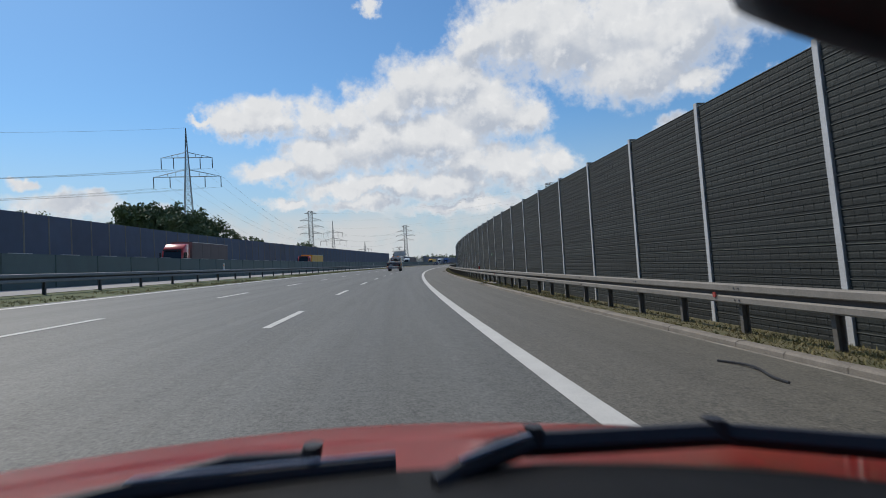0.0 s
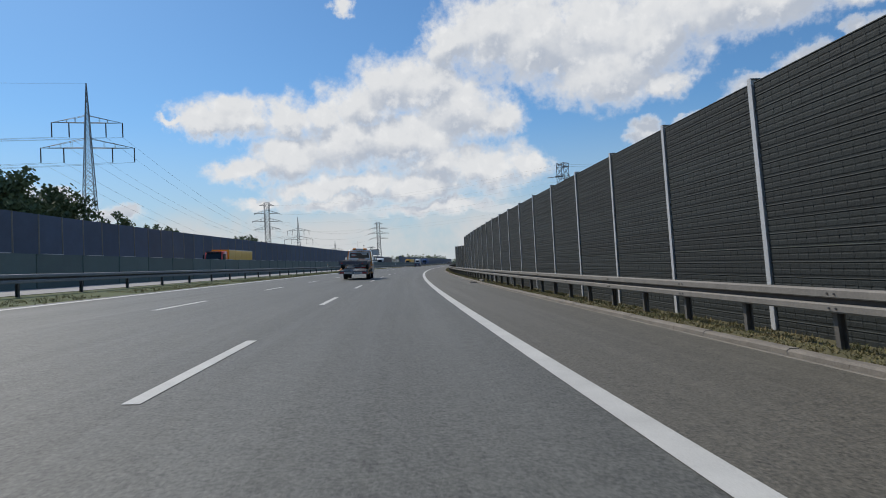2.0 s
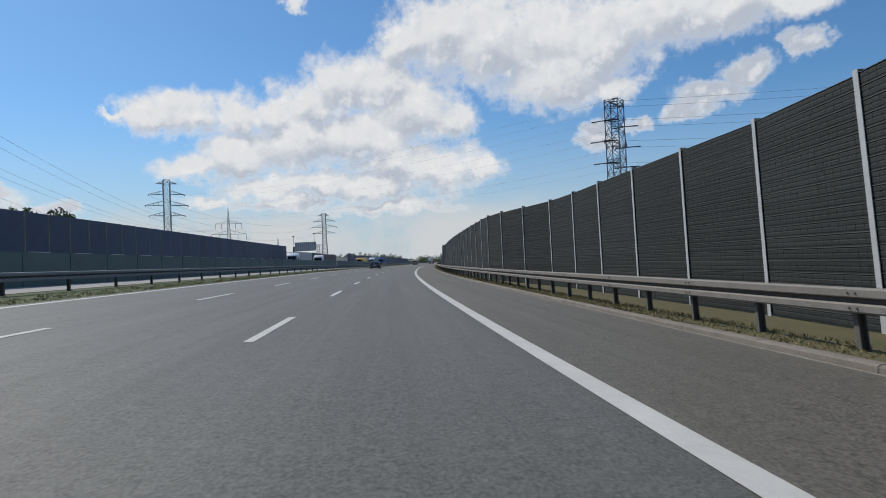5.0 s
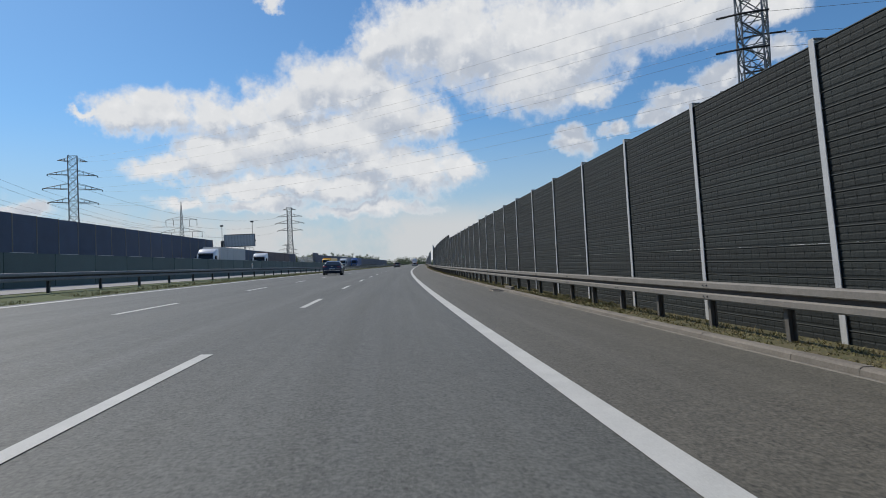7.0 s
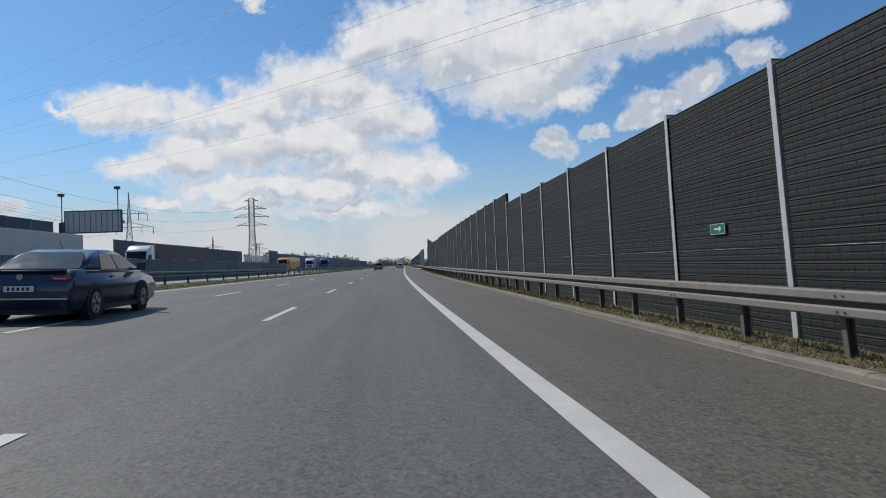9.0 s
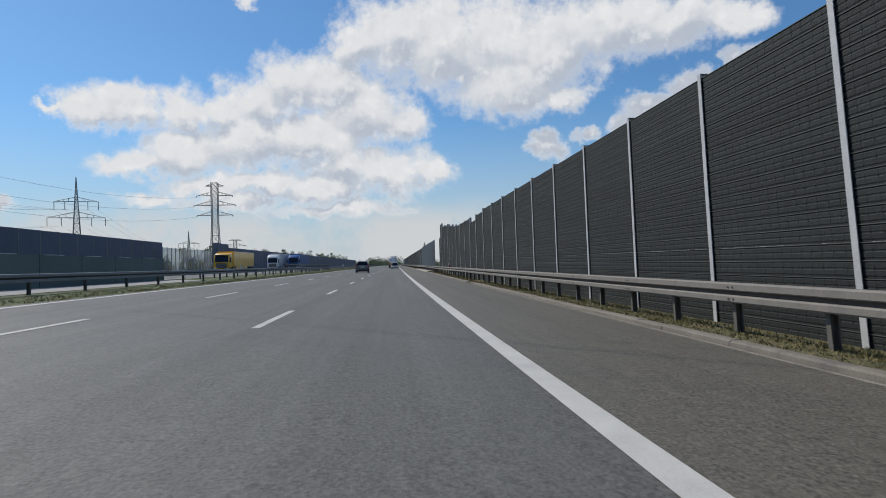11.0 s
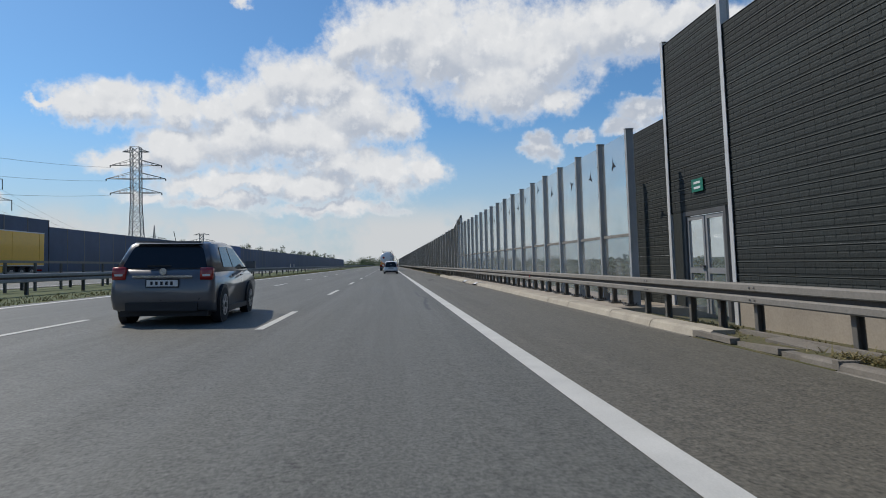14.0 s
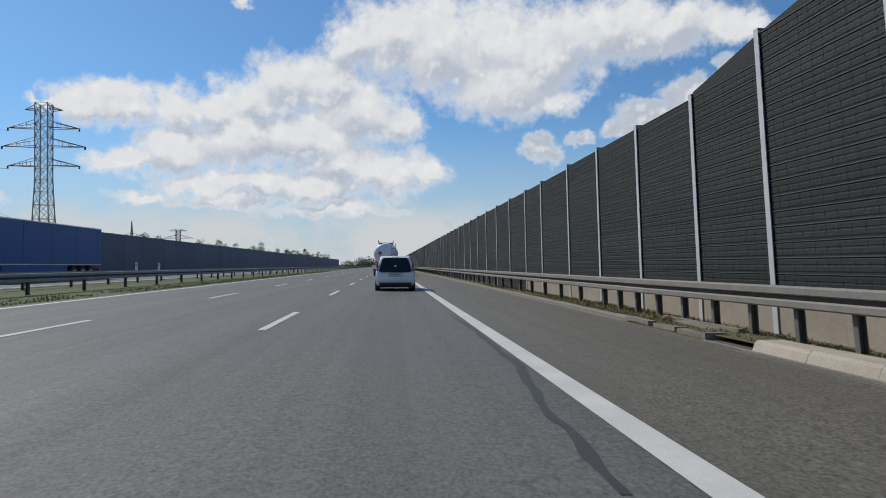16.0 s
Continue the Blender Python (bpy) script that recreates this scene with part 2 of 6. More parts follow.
def glass(name, tint, rough=0.02, sheen=0.035, dust=0.0):
    """Thin glass: clear, with a glossy face."""
    m = bpy.data.materials.new(name)
    m.use_nodes = True
    n, l = m.node_tree.nodes, m.node_tree.links
    n.remove(n["Principled BSDF"])
    tr, gl, mix, lw = n.new("ShaderNodeBsdfTransparent"), n.new("ShaderNodeBsdfGlossy"), n.new("ShaderNodeMixShader"), n.new("ShaderNodeLayerWeight")
    power, scale = n.new("ShaderNodeMath"), n.new("ShaderNodeMath")
    tr.inputs[0].default_value = (*tint, 1)
    gl.inputs["Roughness"].default_value = rough
    lw.inputs[0].default_value = 0.5
    power.operation, power.inputs[1].default_value = "POWER", 4.0
    scale.operation, scale.inputs[1].default_value, scale.inputs[2].default_value = "MULTIPLY_ADD", 0.35, sheen
    l.new(lw.outputs["Facing"], power.inputs[0])
    l.new(power.outputs[0], scale.inputs[0])
    l.new(scale.outputs[0], mix.inputs[0])
    l.new(tr.outputs[0], mix.inputs[1])
    l.new(gl.outputs[0], mix.inputs[2])
    dirt, both, cloudy, rng = n.new("ShaderNodeBsdfDiffuse"), n.new("ShaderNodeMixShader"), n.new("ShaderNodeTexNoise"), n.new("ShaderNodeMapRange")
    dirt.inputs[0].default_value = (0.55, 0.56, 0.55, 1)
    cloudy.inputs["Scale"].default_value, cloudy.inputs["Detail"].default_value = 1.3, 6
    rng.inputs[1].default_value, rng.inputs[2].default_value, rng.inputs[3].default_value, rng.inputs[4].default_value = 0.3, 0.75, dust * 0.45, dust * 1.6
    l.new(n.new("ShaderNodeNewGeometry").outputs["Position"], cloudy.inputs["Vector"])
    l.new(cloudy.outputs[0], rng.inputs[0])
    l.new(rng.outputs[0], both.inputs[0])
    l.new(mix.outputs[0], both.inputs[1])
    l.new(dirt.outputs[0], both.inputs[2])
    l.new(both.outputs[0], n["Material Output"].inputs[0])
    return m


M = {
    "asphalt": road_surface("asphalt", (0.110, 0.1105, 0.097), 0.05, 1.0),
    "shoulder": road_surface("shoulder", (0.117, 0.108, 0.084), 0.0, 1.1),
    "seal": material("seal", (0.045, 0.045, 0.044), 0.6, vary=0.2),
    "paint": material("paint", (0.56, 0.555, 0.515), 0.7, vary=0.16, scale=1.5, grain=90),
    "kerb": material("kerb", (0.205, 0.182, 0.15), 0.9, vary=0.3, scale=2.2, grain=45, each=0.06, bump=0.4),
    "kerb_pale": material("kerb_pale", (0.40, 0.355, 0.28), 0.9, vary=0.22, scale=1.8, grain=45, each=0.06, bump=0.3),
    "mortar": material("mortar", (0.20, 0.182, 0.15), 0.9, vary=0.35, scale=1.5, grain=40),
    "concrete": material("concrete", (0.335, 0.29, 0.235), 0.85, vary=0.18, scale=1.5, grain=30),
    "panel": material("panel", (0.0160, 0.0212, 0.0205), 0.8, vary=0.35, scale=1.2, grain=16, each=0.22, bump=0.7, depth=0.02),
    "panel_blue": material("panel_blue", (0.072, 0.095, 0.15), 0.7, vary=0.2, scale=0.6, grain=20, each=0.1),
    "screen_green": material("screen_green", (0.082, 0.125, 0.122), 0.7, vary=0.2, scale=0.6, grain=20, each=0.1),
    # brown of the rail web, darkened for the shade between the two beams
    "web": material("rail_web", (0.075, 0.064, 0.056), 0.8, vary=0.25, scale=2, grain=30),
    "galv": material("galv", (0.225, 0.208, 0.183), 0.75, 0.05, vary=0.2, scale=3, grain=30),
    "galv_pale": material("galv_pale", (0.52, 0.525, 0.525), 0.6, 0.05, vary=0.14, scale=2, grain=30),
    "post_dark": material("post_dark", (0.13, 0.12, 0.105), 0.75, vary=0.2),
    "galv_dark": material("galv_dark", (0.10, 0.10, 0.10), 0.6, 0.3, vary=0.2),
    "steel": material("steel", (0.20, 0.21, 0.22), 0.55, 0.5, vary=0.2),
    "soil": material("soil", (0.15, 0.12, 0.062), 0.95, vary=0.3, scale=3, grain=40, bump=0.6, col2=(0.065, 0.075, 0.025)),
    "grass": material("grass", (0.10, 0.12, 0.035), 0.9, scale=1.2, grain=25, bump=0.6, col2=(0.055, 0.08, 0.02)),
    "ground": material("ground", (0.075, 0.085, 0.045), 0.95, scale=0.03, grain=1.5, bump=0.3, col2=(0.035, 0.05, 0.025)),
    "blade": material("blade", (0.16, 0.175, 0.055), 0.8, scale=1.2, grain=6, bump=0, col2=(0.27, 0.185, 0.085)),
    "leaf": material("leaf", (0.13, 0.17, 0.075), 0.7, scale=0.5, grain=6, bump=0, col2=(0.075, 0.11, 0.05)),
    "bark": material("bark", (0.12, 0.09, 0.065), 0.9, scale=3, grain=20),
    "white": material("white_paint", (0.80, 0.81, 0.82), 0.3, vary=0.03, bump=0, coat=0.6),
    "navy": material("navy_paint", (0.018, 0.028, 0.06), 0.3, vary=0.1, bump=0, coat=0.8),
    "grey": material("grey_paint", (0.125, 0.123, 0.128), 0.3, 0.3, vary=0.1, bump=0, coat=0.8),
    "red": material("red_paint", (0.62, 0.035, 0.02), 0.3, vary=0.05, bump=0, coat=0.8),
    "yellow": material("yellow_paint", (0.75, 0.42, 0.03), 0.4, vary=0.08, bump=0, coat=0.3),
    "blue": material("blue_paint", (0.03, 0.11, 0.33), 0.4, vary=0.1, bump=0, coat=0.3),
    "tarp": material("tarp", (0.55, 0.55, 0.55), 0.6, vary=0.08, scale=1),
    "tarp_blue": material("tarp_blue", (0.03, 0.09, 0.26), 0.6, vary=0.12, scale=1),
    "tarp_dark": material("tarp_dark", (0.15, 0.115, 0.11), 0.7, vary=0.15, scale=1),
    "orange": material("orange", (0.72, 0.33, 0.09), 0.5, vary=0.08, bump=0),
    "black": material("black_plastic", (0.018, 0.018, 0.02), 0.55, vary=0.2, bump=0.05),
    "deep": material("deep_black", (0.006, 0.006, 0.007), 0.7, vary=0.2, bump=0.0),
    "dash": material("dash_plastic", (0.12, 0.128, 0.15), 0.6, vary=0.15, scale=5, grain=400, bump=0.25, depth=0.001),
    "tyre": material("tyre", (0.02, 0.02, 0.02), 0.85, vary=0.2),
    "rim": material("rim", (0.5, 0.5, 0.52), 0.35, 0.8, vary=0.1, bump=0),
    "chrome": material("chrome", (0.75, 0.75, 0.76), 0.15, 0.95, vary=0.05, bump=0),
    "dark_glass": material("dark_glass", (0.012, 0.014, 0.018), 0.10, vary=0.1, bump=0, spec=0.45),
    "lamp_red": material("lamp_red", (0.36, 0.022, 0.018), 0.2, vary=0.1, bump=0, coat=0.6),
    "lamp_clear": material("lamp_clear", (0.75, 0.76, 0.78), 0.12, vary=0.05, bump=0, coat=0.6),
    "amber": material("amber", (0.85, 0.30, 0.02), 0.25, vary=0.1, bump=0, coat=0.5),
    "plate": material("plate", (0.7, 0.7, 0.68), 0.4, vary=0.04, bump=0),
    "sign_green": material("sign_green", (0.012, 0.16, 0.105), 0.4, vary=0.05, bump=0),
    "ink": material("ink", (0.02, 0.02, 0.025), 0.5, vary=0.05, bump=0),
    "wood": material("wood", (0.30, 0.22, 0.13), 0.8, vary=0.25, scale=3, grain=30, stretch=(1, 8, 1)),
    "pane_low": glass("dusty_pane", (0.76, 0.82, 0.84), 0.12, 0.09, 0.15),
    "gravel": material("gravel", (0.36, 0.35, 0.335), 0.95, vary=0.2, scale=0.8, grain=25, bump=0.5),
    "post_glass": material("post_glass", (0.36, 0.37, 0.37), 0.6, 0.1, vary=0.15, scale=2, grain=30),
    "rim_dark": material("rim_dark", (0.10, 0.10, 0.105), 0.5, 0.5, vary=0.2, bump=0),
    "rail_far": material("rail_far", (0.24, 0.245, 0.25), 0.7, 0.1, vary=0.2, scale=2, grain=20),
    "bed": material("bed", (0.07, 0.07, 0.075), 0.7, vary=0.25, scale=4, grain=50),
    "pane_far": glass("hazy_pane", (0.66, 0.72, 0.75), 0.1, 0.10, 0.16),
    "pane": glass("noise_pane", (0.86, 0.90, 0.91), 0.05, 0.06, 0.105),
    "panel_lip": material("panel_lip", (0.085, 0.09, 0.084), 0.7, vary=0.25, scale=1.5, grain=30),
    "mesh_grey": material("mesh_grey", (0.16, 0.17, 0.18), 0.6, vary=0.1),
}


# ================= mesh helpers =================
def link(name, bm, mat, parent=None, label="", smooth=False, bevel=0.0):
    me = bpy.data.meshes.new(name)
    if bevel:
        bmesh.ops.bevel(bm, geom=[e for e in bm.edges if len(e.link_faces) == 2 and e.calc_face_angle(0) > 0.6], offset=bevel, segments=2, affect="EDGES", clamp_overlap=True)
    bm.normal_update()
    bm.to_mesh(me)
    bm.free()
    me.materials.append(M[mat] if isinstance(mat, str) else mat)
    if smooth:
        me.shade_smooth()
    ob = new(name, me)
    ob.parent = parent
    return tagged(ob, label)


def part(name, bm, mat, parent, label="", smooth=False, bevel=0.0):
    return link(name, bm, mat, parent, label, smooth, bevel)


def empty(name, label, category, group="", kind="", m=None):
    ob = new(name)
    ob.empty_display_size = 0.2
    if m is not None:
        ob.matrix_basis = m
    return tagged(ob, label, category, group, kind)


def box(x0, x1, y0, y1, z0, z1, bm=None):
    bm = bm or bmesh.new()
    v = [bm.verts.new((x, y, z)) for z in (z0, z1) for y in (y0, y1) for x in (x0, x1)]
    for f in ((0, 2, 3, 1), (4, 5, 7, 6), (0, 1, 5, 4), (2, 6, 7, 3), (0, 4, 6, 2), (1, 3, 7, 5)):
        bm.faces.new([v[i] for i in f])
    return bm


def loft(sections, bm=None, caps=True, closed=True):
    """Joins rings of equal length into a skin."""
    bm = bm or bmesh.new()
    rings = [[bm.verts.new(p) for p in sec] for sec in sections]
    n = len(rings[0])
    for a, b in zip(rings, rings[1:]):
        for i in range(n if closed else n - 1):
            j = (i + 1) % n
            bm.faces.new((a[i], a[j], b[j], b[i]))
    if caps and closed:
        bm.faces.new(rings[0][::-1])
        bm.faces.new(rings[-1])
    return bm


def tube(points, r, bm=None, seg=6, r1=None):
    """A round bar along a line of points."""
    bm = bm or bmesh.new()
    pts = [Vector(p) for p in points]
    secs = []
    for i, p in enumerate(pts):
        way = (pts[min(i + 1, len(pts) - 1)] - pts[max(i - 1, 0)]).normalized()
        side = way.cross(Vector((0, 0, 1)) if abs(way.z) < 0.95 else Vector((1, 0, 0))).normalized()
        up = side.cross(way)
        rad = r if r1 is None else r + (r1 - r) * i / (len(pts) - 1)
        secs.append([p + side * rad * math.cos(a) + up * rad * math.sin(a) for a in [2 * math.pi * k / seg for k in range(seg)]])
    return loft(secs, bm)


def disc(x, y, z, r, w, axis="x", seg=20, bm=None):
    """A drum of radius r and width w."""
    bm = bm or bmesh.new()
    rings = []
    for h in (-w / 2, w / 2):
        ring = []
        for k in range(seg):
            a = 2 * math.pi * k / seg
            c, q = r * math.cos(a), r * math.sin(a)
            ring.append({"x": (x + h, y + c, z + q), "y": (x + q, y + h, z + c), "z": (x + c, y + q, z + h)}[axis])
        rings.append(ring)
    return loft(rings, bm)


def sweep(profile, s0, s1, step=4.0, closed=False, bm=None, base=None):
    """A profile of (d, z) drawn along the road."""
    n = max(1, int(round((s1 - s0) / step)))
    secs = []
    for i in range(n + 1):
        s = s0 + (s1 - s0) * i / n
        secs.append([road(s, d, z) for d, z in profile])
    return loft(secs, bm, caps=closed, closed=closed)


# ================= ground, road, markings =================
D_EDGE, D_LANE, D_LANE2, D_LEFT = 1.52, -2.13, -5.80, -9.45
D_KERB, D_RAIL, D_WALL = 4.42, 5.2, 6.75
BRIDGE0, BRIDGE1 = 374.7, 412.7
bm = bmesh.new()
bmesh.ops.create_grid(bm, x_segments=90, y_segments=90, size=4600)
for v in bm.verts:
    r = math.hypot(v.co.x, v.co.y)
    v.co.z = -7.5 + 5.0 * (noise.noise(v.co * 0.0016) + 0.3) * min(1.0, r / 900) + max(0.0, (r - 1500) * 0.004)
tagged(link("ground", bm, "ground", smooth=True), "green fields and scrub reaching to the horizon", "ground", kind="structure")


def road_sheet(name, mat, d0, d1, label, z=0.0):
    """A strip of road with its own coordinates, d across and s along, for the surface's wear."""
    stations = [-60 + 3.0 * k for k in range(321)]
    verts = [road(s, d, z) for s in stations for d in (d0, d1)]
    faces = [(2 * k, 2 * k + 1, 2 * k + 3, 2 * k + 2) for k in range(len(stations) - 1)]
    me = bpy.data.meshes.new(name)
    me.from_pydata(verts, [], faces)
    layer = me.uv_layers.new(name="road")
    for loop in me.loops:
        v = loop.vertex_index
        layer.data[loop.index].uv = (d1 if v % 2 else d0, stations[v // 2])
    me.materials.append(M[mat])
    return tagged(new(name, me), label, "road", kind="structure")


road_sheet("road", "asphalt", -9.9, 1.6, "grey worn asphalt of a three-lane motorway")
road_sheet("road_shoulder", "shoulder", 1.6, D_KERB + 0.7, "brownish asphalt hard shoulder beside the motorway")
road_sheet("road_opposite", "asphalt", -31.5, -17.0, "grey asphalt of the opposite carriageway")
bm = sweep([(-17.0, -0.02), (-15.5, 0.03), (-12.0, 0.05), (-10.6, 0.03), (-9.9, -0.01)], -60, 900, 3)
tagged(link("median_grass", bm, "grass"), "dry green grass strip between the carriageways", "grass", kind="structure")
bm = sweep([(-16.0, 0.046), (-14.0, 0.062), (-12.75, 0.065)], -60, 334, 3)
tagged(link("median_gravel", bm, "gravel"), "pale gravel strip behind the median guard rail", "gravel", kind="structure")
bm = sweep([(D_KERB + 0.12, 0.07), (D_KERB + 0.5, 0.08), (D_WALL, -0.12), (D_WALL + 2.6, -0.2), (D_WALL + 14, -7.0), (D_WALL + 30, -9.5)], -60, BRIDGE0, 3)
tagged(link("verge", bm, "soil"), "dry soil verge under the noise barrier", "verge", kind="structure")
bm = sweep([(D_KERB + 0.12, 0.07), (D_KERB + 0.5, 0.08), (D_WALL, -0.12), (D_WALL + 2.6, -0.2), (D_WALL + 14, -7.0), (D_WALL + 30, -9.5)], BRIDGE1, 900, 3)
tagged(link("verge", bm, "soil"), "dry soil verge beyond the bridge", "verge", kind="structure")
bm = sweep([(-100, -9.5), (-60, -7.0), (-42, -0.6), (-33, 0.0), (-31.5, 0.0)], -60, 900, 3)
tagged(link("verge_far", bm, "grass"), "grass verge beyond the opposite carriageway", "verge", kind="structure")

lines = empty("road_markings", "white painted motorway lines", "road marking", kind="structure")
for nm, d, w in (("edge_line", D_EDGE, 0.24), ("edge_line", D_LEFT, 0.24), ("edge_line", -17.6, 0.24), ("edge_line", -29.0, 0.24)):
    part(nm, sweep([(d - w / 2, 0.006 if d > -12 else 0.014), (d + w / 2, 0.006 if d > -12 else 0.014)], -60, 900, 3), "paint", lines)
for d in (D_LANE, D_LANE2):
    for k in range(-3, 70):
        s0 = 11.0 + 12 * k - (1.8 if d == D_LANE2 else 0)
        part("dash", sweep([(d - 0.07, 0.006), (d + 0.07, 0.006)], s0, s0 + 4, 2), "paint", lines)


# ================= guard rails =================
def rail_shift(s):
    """On the bridge the rail stands a little farther out."""
    return 0.25 * max(0.0, min(1.0, (s - 366) / 9)) * max(0.0, min(1.0, (421 - s) / 9))


def guard_rail(s0, s1, d, face, posts, label, dark=False, base_plate=False, shift=None):
    g = empty("guard_rail", label, "guard rail", "guard rails")
    low = [(0, 0.485), (face * 0.10, 0.49), (face * 0.115, 0.51), (face * 0.115, 0.58), (face * 0.10, 0.60), (0, 0.605)]
    high = [(0, 0.66), (face * 0.10, 0.665), (face * 0.115, 0.68), (face * 0.115, 0.76), (face * 0.10, 0.78), (0, 0.785)]
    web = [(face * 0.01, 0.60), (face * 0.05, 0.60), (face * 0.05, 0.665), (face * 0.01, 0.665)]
    mat = "rail_far" if dark else "galv"
    n = max(2, round((s1 - s0) / 4))
    stations = [s0 + (s1 - s0) * i / n for i in range(n + 1)]
    off = shift or (lambda s: 0.0)
    # the web's colour carries the shade that lies between the beams
    for nm, prof, m, lab in (("lower_rail", low, mat, ""), ("upper_rail", high, mat, ""), ("web", web, "web", "dark brown web between the rails, shade painted into its colour")):
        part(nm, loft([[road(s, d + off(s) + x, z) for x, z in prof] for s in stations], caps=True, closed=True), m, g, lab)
    b = box(-0.055, -0.04, -0.04, 0.04, 0, 0.70)
    box(0.04, 0.055, -0.04, 0.04, 0, 0.70, b)
    box(-0.04, 0.04, 0.025, 0.04, 0, 0.70, b)
    if base_plate:
        box(-0.14, 0.14, -0.12, 0.12, 0.105, 0.125, b)
        for x, y in ((-0.1, -0.09), (0.1, -0.09), (-0.1, 0.09), (0.1, 0.09)):
            box(x - 0.015, x + 0.015, y - 0.015, y + 0.015, 0.125, 0.17, b)
    post = bpy.data.meshes.new("post")
    b.to_mesh(post)
    b.free()
    post.materials.append(M["galv_dark" if dark else "post_dark"])
    for s in posts:
        o = new("post", post)
        o.parent = g
        o.matrix_basis = at_road(s, d + off(s) - face * 0.055, 0.02)
    return g


guard_rail(-59, 374, D_RAIL, -1, [-58.8 + 2 * k for k in range(215)] + [370.28 + 1.05 * k for k in range(4)], "weathered galvanised steel guard rail on short dark posts", shift=rail_shift)
guard_rail(374.004, 412.7, D_RAIL, -1, [374.48 + 1.05 * k for k in range(37)], "weathered steel guard rail bolted to the bridge kerb on base plates", base_plate=True, shift=rail_shift)
guard_rail(412.704, 880, D_RAIL, -1, [413.33 + 1.03 * k for k in range(11)] + [425.6 + 2 * k for k in range(226)], "weathered galvanised steel guard rail on short dark posts", shift=rail_shift)
guard_rail(-59, 880, -12.2, 1, [-57 + 4 * k for k in range(234)], "dull grey steel guard rail along the grass median", True)

# ================= kerb =================
kerb = empty("kerb", "weathered concrete kerb stones along the hard shoulder", "kerb", kind="structure")


def kerb_stone(name, prof, mat, length=0.995):
    bm = bmesh.new()
    loft([[(x, -length / 2, z) for x, z in prof], [(x, length / 2, z) for x, z in prof]], bm, caps=True)
    bm.normal_update()
    me = bpy.data.meshes.new(name)
    bm.to_mesh(me)
    bm.free()
    me.materials.append(M[mat])
    return me


PROF = ((-0.02, -0.10), (-0.005, 0.065), (0.03, 0.09), (0.15, 0.092), (0.15, -0.10))
PROF_WIDE = ((-0.03, -0.10), (0.055, 0.10), (0.10, 0.135), (0.42, 0.135), (0.42, -0.10))
stone, stone_wide = kerb_stone("kerb_stone", PROF, "kerb"), kerb_stone("bridge_kerb_stone", PROF_WIDE, "kerb_pale")
OUTLETS = (367.9, 418.6, 322.9, 34.2)

for k in range(0, 298):
    s = 118.5 + k
    if any(abs(s - q) < 1.1 for q in OUTLETS):
        continue
    wide = 369 < s < 417
    o = new("bridge_kerb_stone" if wide else "kerb_stone", stone_wide if wide else stone)
    o.parent = kerb
    o.matrix_basis = at_road(s, D_KERB + random.uniform(-0.004, 0.004), random.uniform(-0.006, 0.003), banked=True)
for a, b in ((-60, 118), (419, 560)):
    run = bmesh.new()
    for k in range(b - a):
        if any(abs(a + k + 0.5 - q) < 1.1 for q in OUTLETS):
            continue
        lift, slip = random.uniform(-0.006, 0.003), random.uniform(-0.004, 0.004)
        loft([[road(a + k + e, D_KERB + x + slip, z + lift) for x, z in PROF] for e in (0.005, 0.995)], run, caps=True)
    tagged(part("kerb_run", run, "kerb", kerb), kind="stuff")
tagged(part("kerb_run", sweep([(D_KERB + x, z) for x, z in PROF], 560, 880, 4), "kerb", kerb), kind="stuff")
# pale mortar along the foot of the kerb
for a, b in ((-60, 32.7), (35.7, 321.4), (324.4, OUTLETS[0] - 1.5), (OUTLETS[0] + 1.5, OUTLETS[1] - 1.5), (OUTLETS[1] + 1.5, 880)):
    part("mortar_strip", sweep([(D_KERB - 0.065, 0.002), (D_KERB - 0.055, 0.011), (D_KERB - 0.03, 0.012), (D_KERB - 0.01, -0.02)], a, b, 3), "mortar", kerb, "thin pale mortar strip")
for x in (-0.16, -0.24):
    part("gutter_line", sweep([(D_KERB + x, 0.004), (D_KERB + x + 0.04, 0.004)], 370, 416, 3), "mortar", kerb, "thin pale gutter joint on the bridge")


# broken water outlets where the bridge kerb begins and ends
for s in OUTLETS:
    t = empty("kerb_outlet", "broken concrete water outlet with tilted slabs in the kerb line", "drain", "kerb outlets", m=at_road(s, D_KERB, 0.0, banked=True))
    part("hollow", box(-0.03, 0.62, -1.46, 1.46, -0.03, 0.012), "soil", t, "dark dirt in the hollow")
    for x0, x1, y0, y1, tip in ((0.0, 0.14, -1.4, -0.55, 2), (0.03, 0.30, -0.5, 0.42, -3), (0.02, 0.16, 0.5, 1.38, 2), (0.34, 0.6, -0.9, 0.2, 5)):
        o = part("slab", box(x0, x1, y0, y1, 0.0, 0.07), "kerb", t, bevel=0.012)
        o.matrix_basis = pose(0, 0, 0.012, tip * 0.5, -tip, tip)
    for y0, y1 in ((-1.49, -1.4), (1.4, 1.49)):
        part("side_block", box(-0.01, 0.30, y0, y1, -0.02, 0.10), "kerb", t, bevel=0.02)
    part("back_block", box(0.60, 0.70, -1.3, 1.3, -0.02, 0.13), "kerb", t, bevel=0.02)


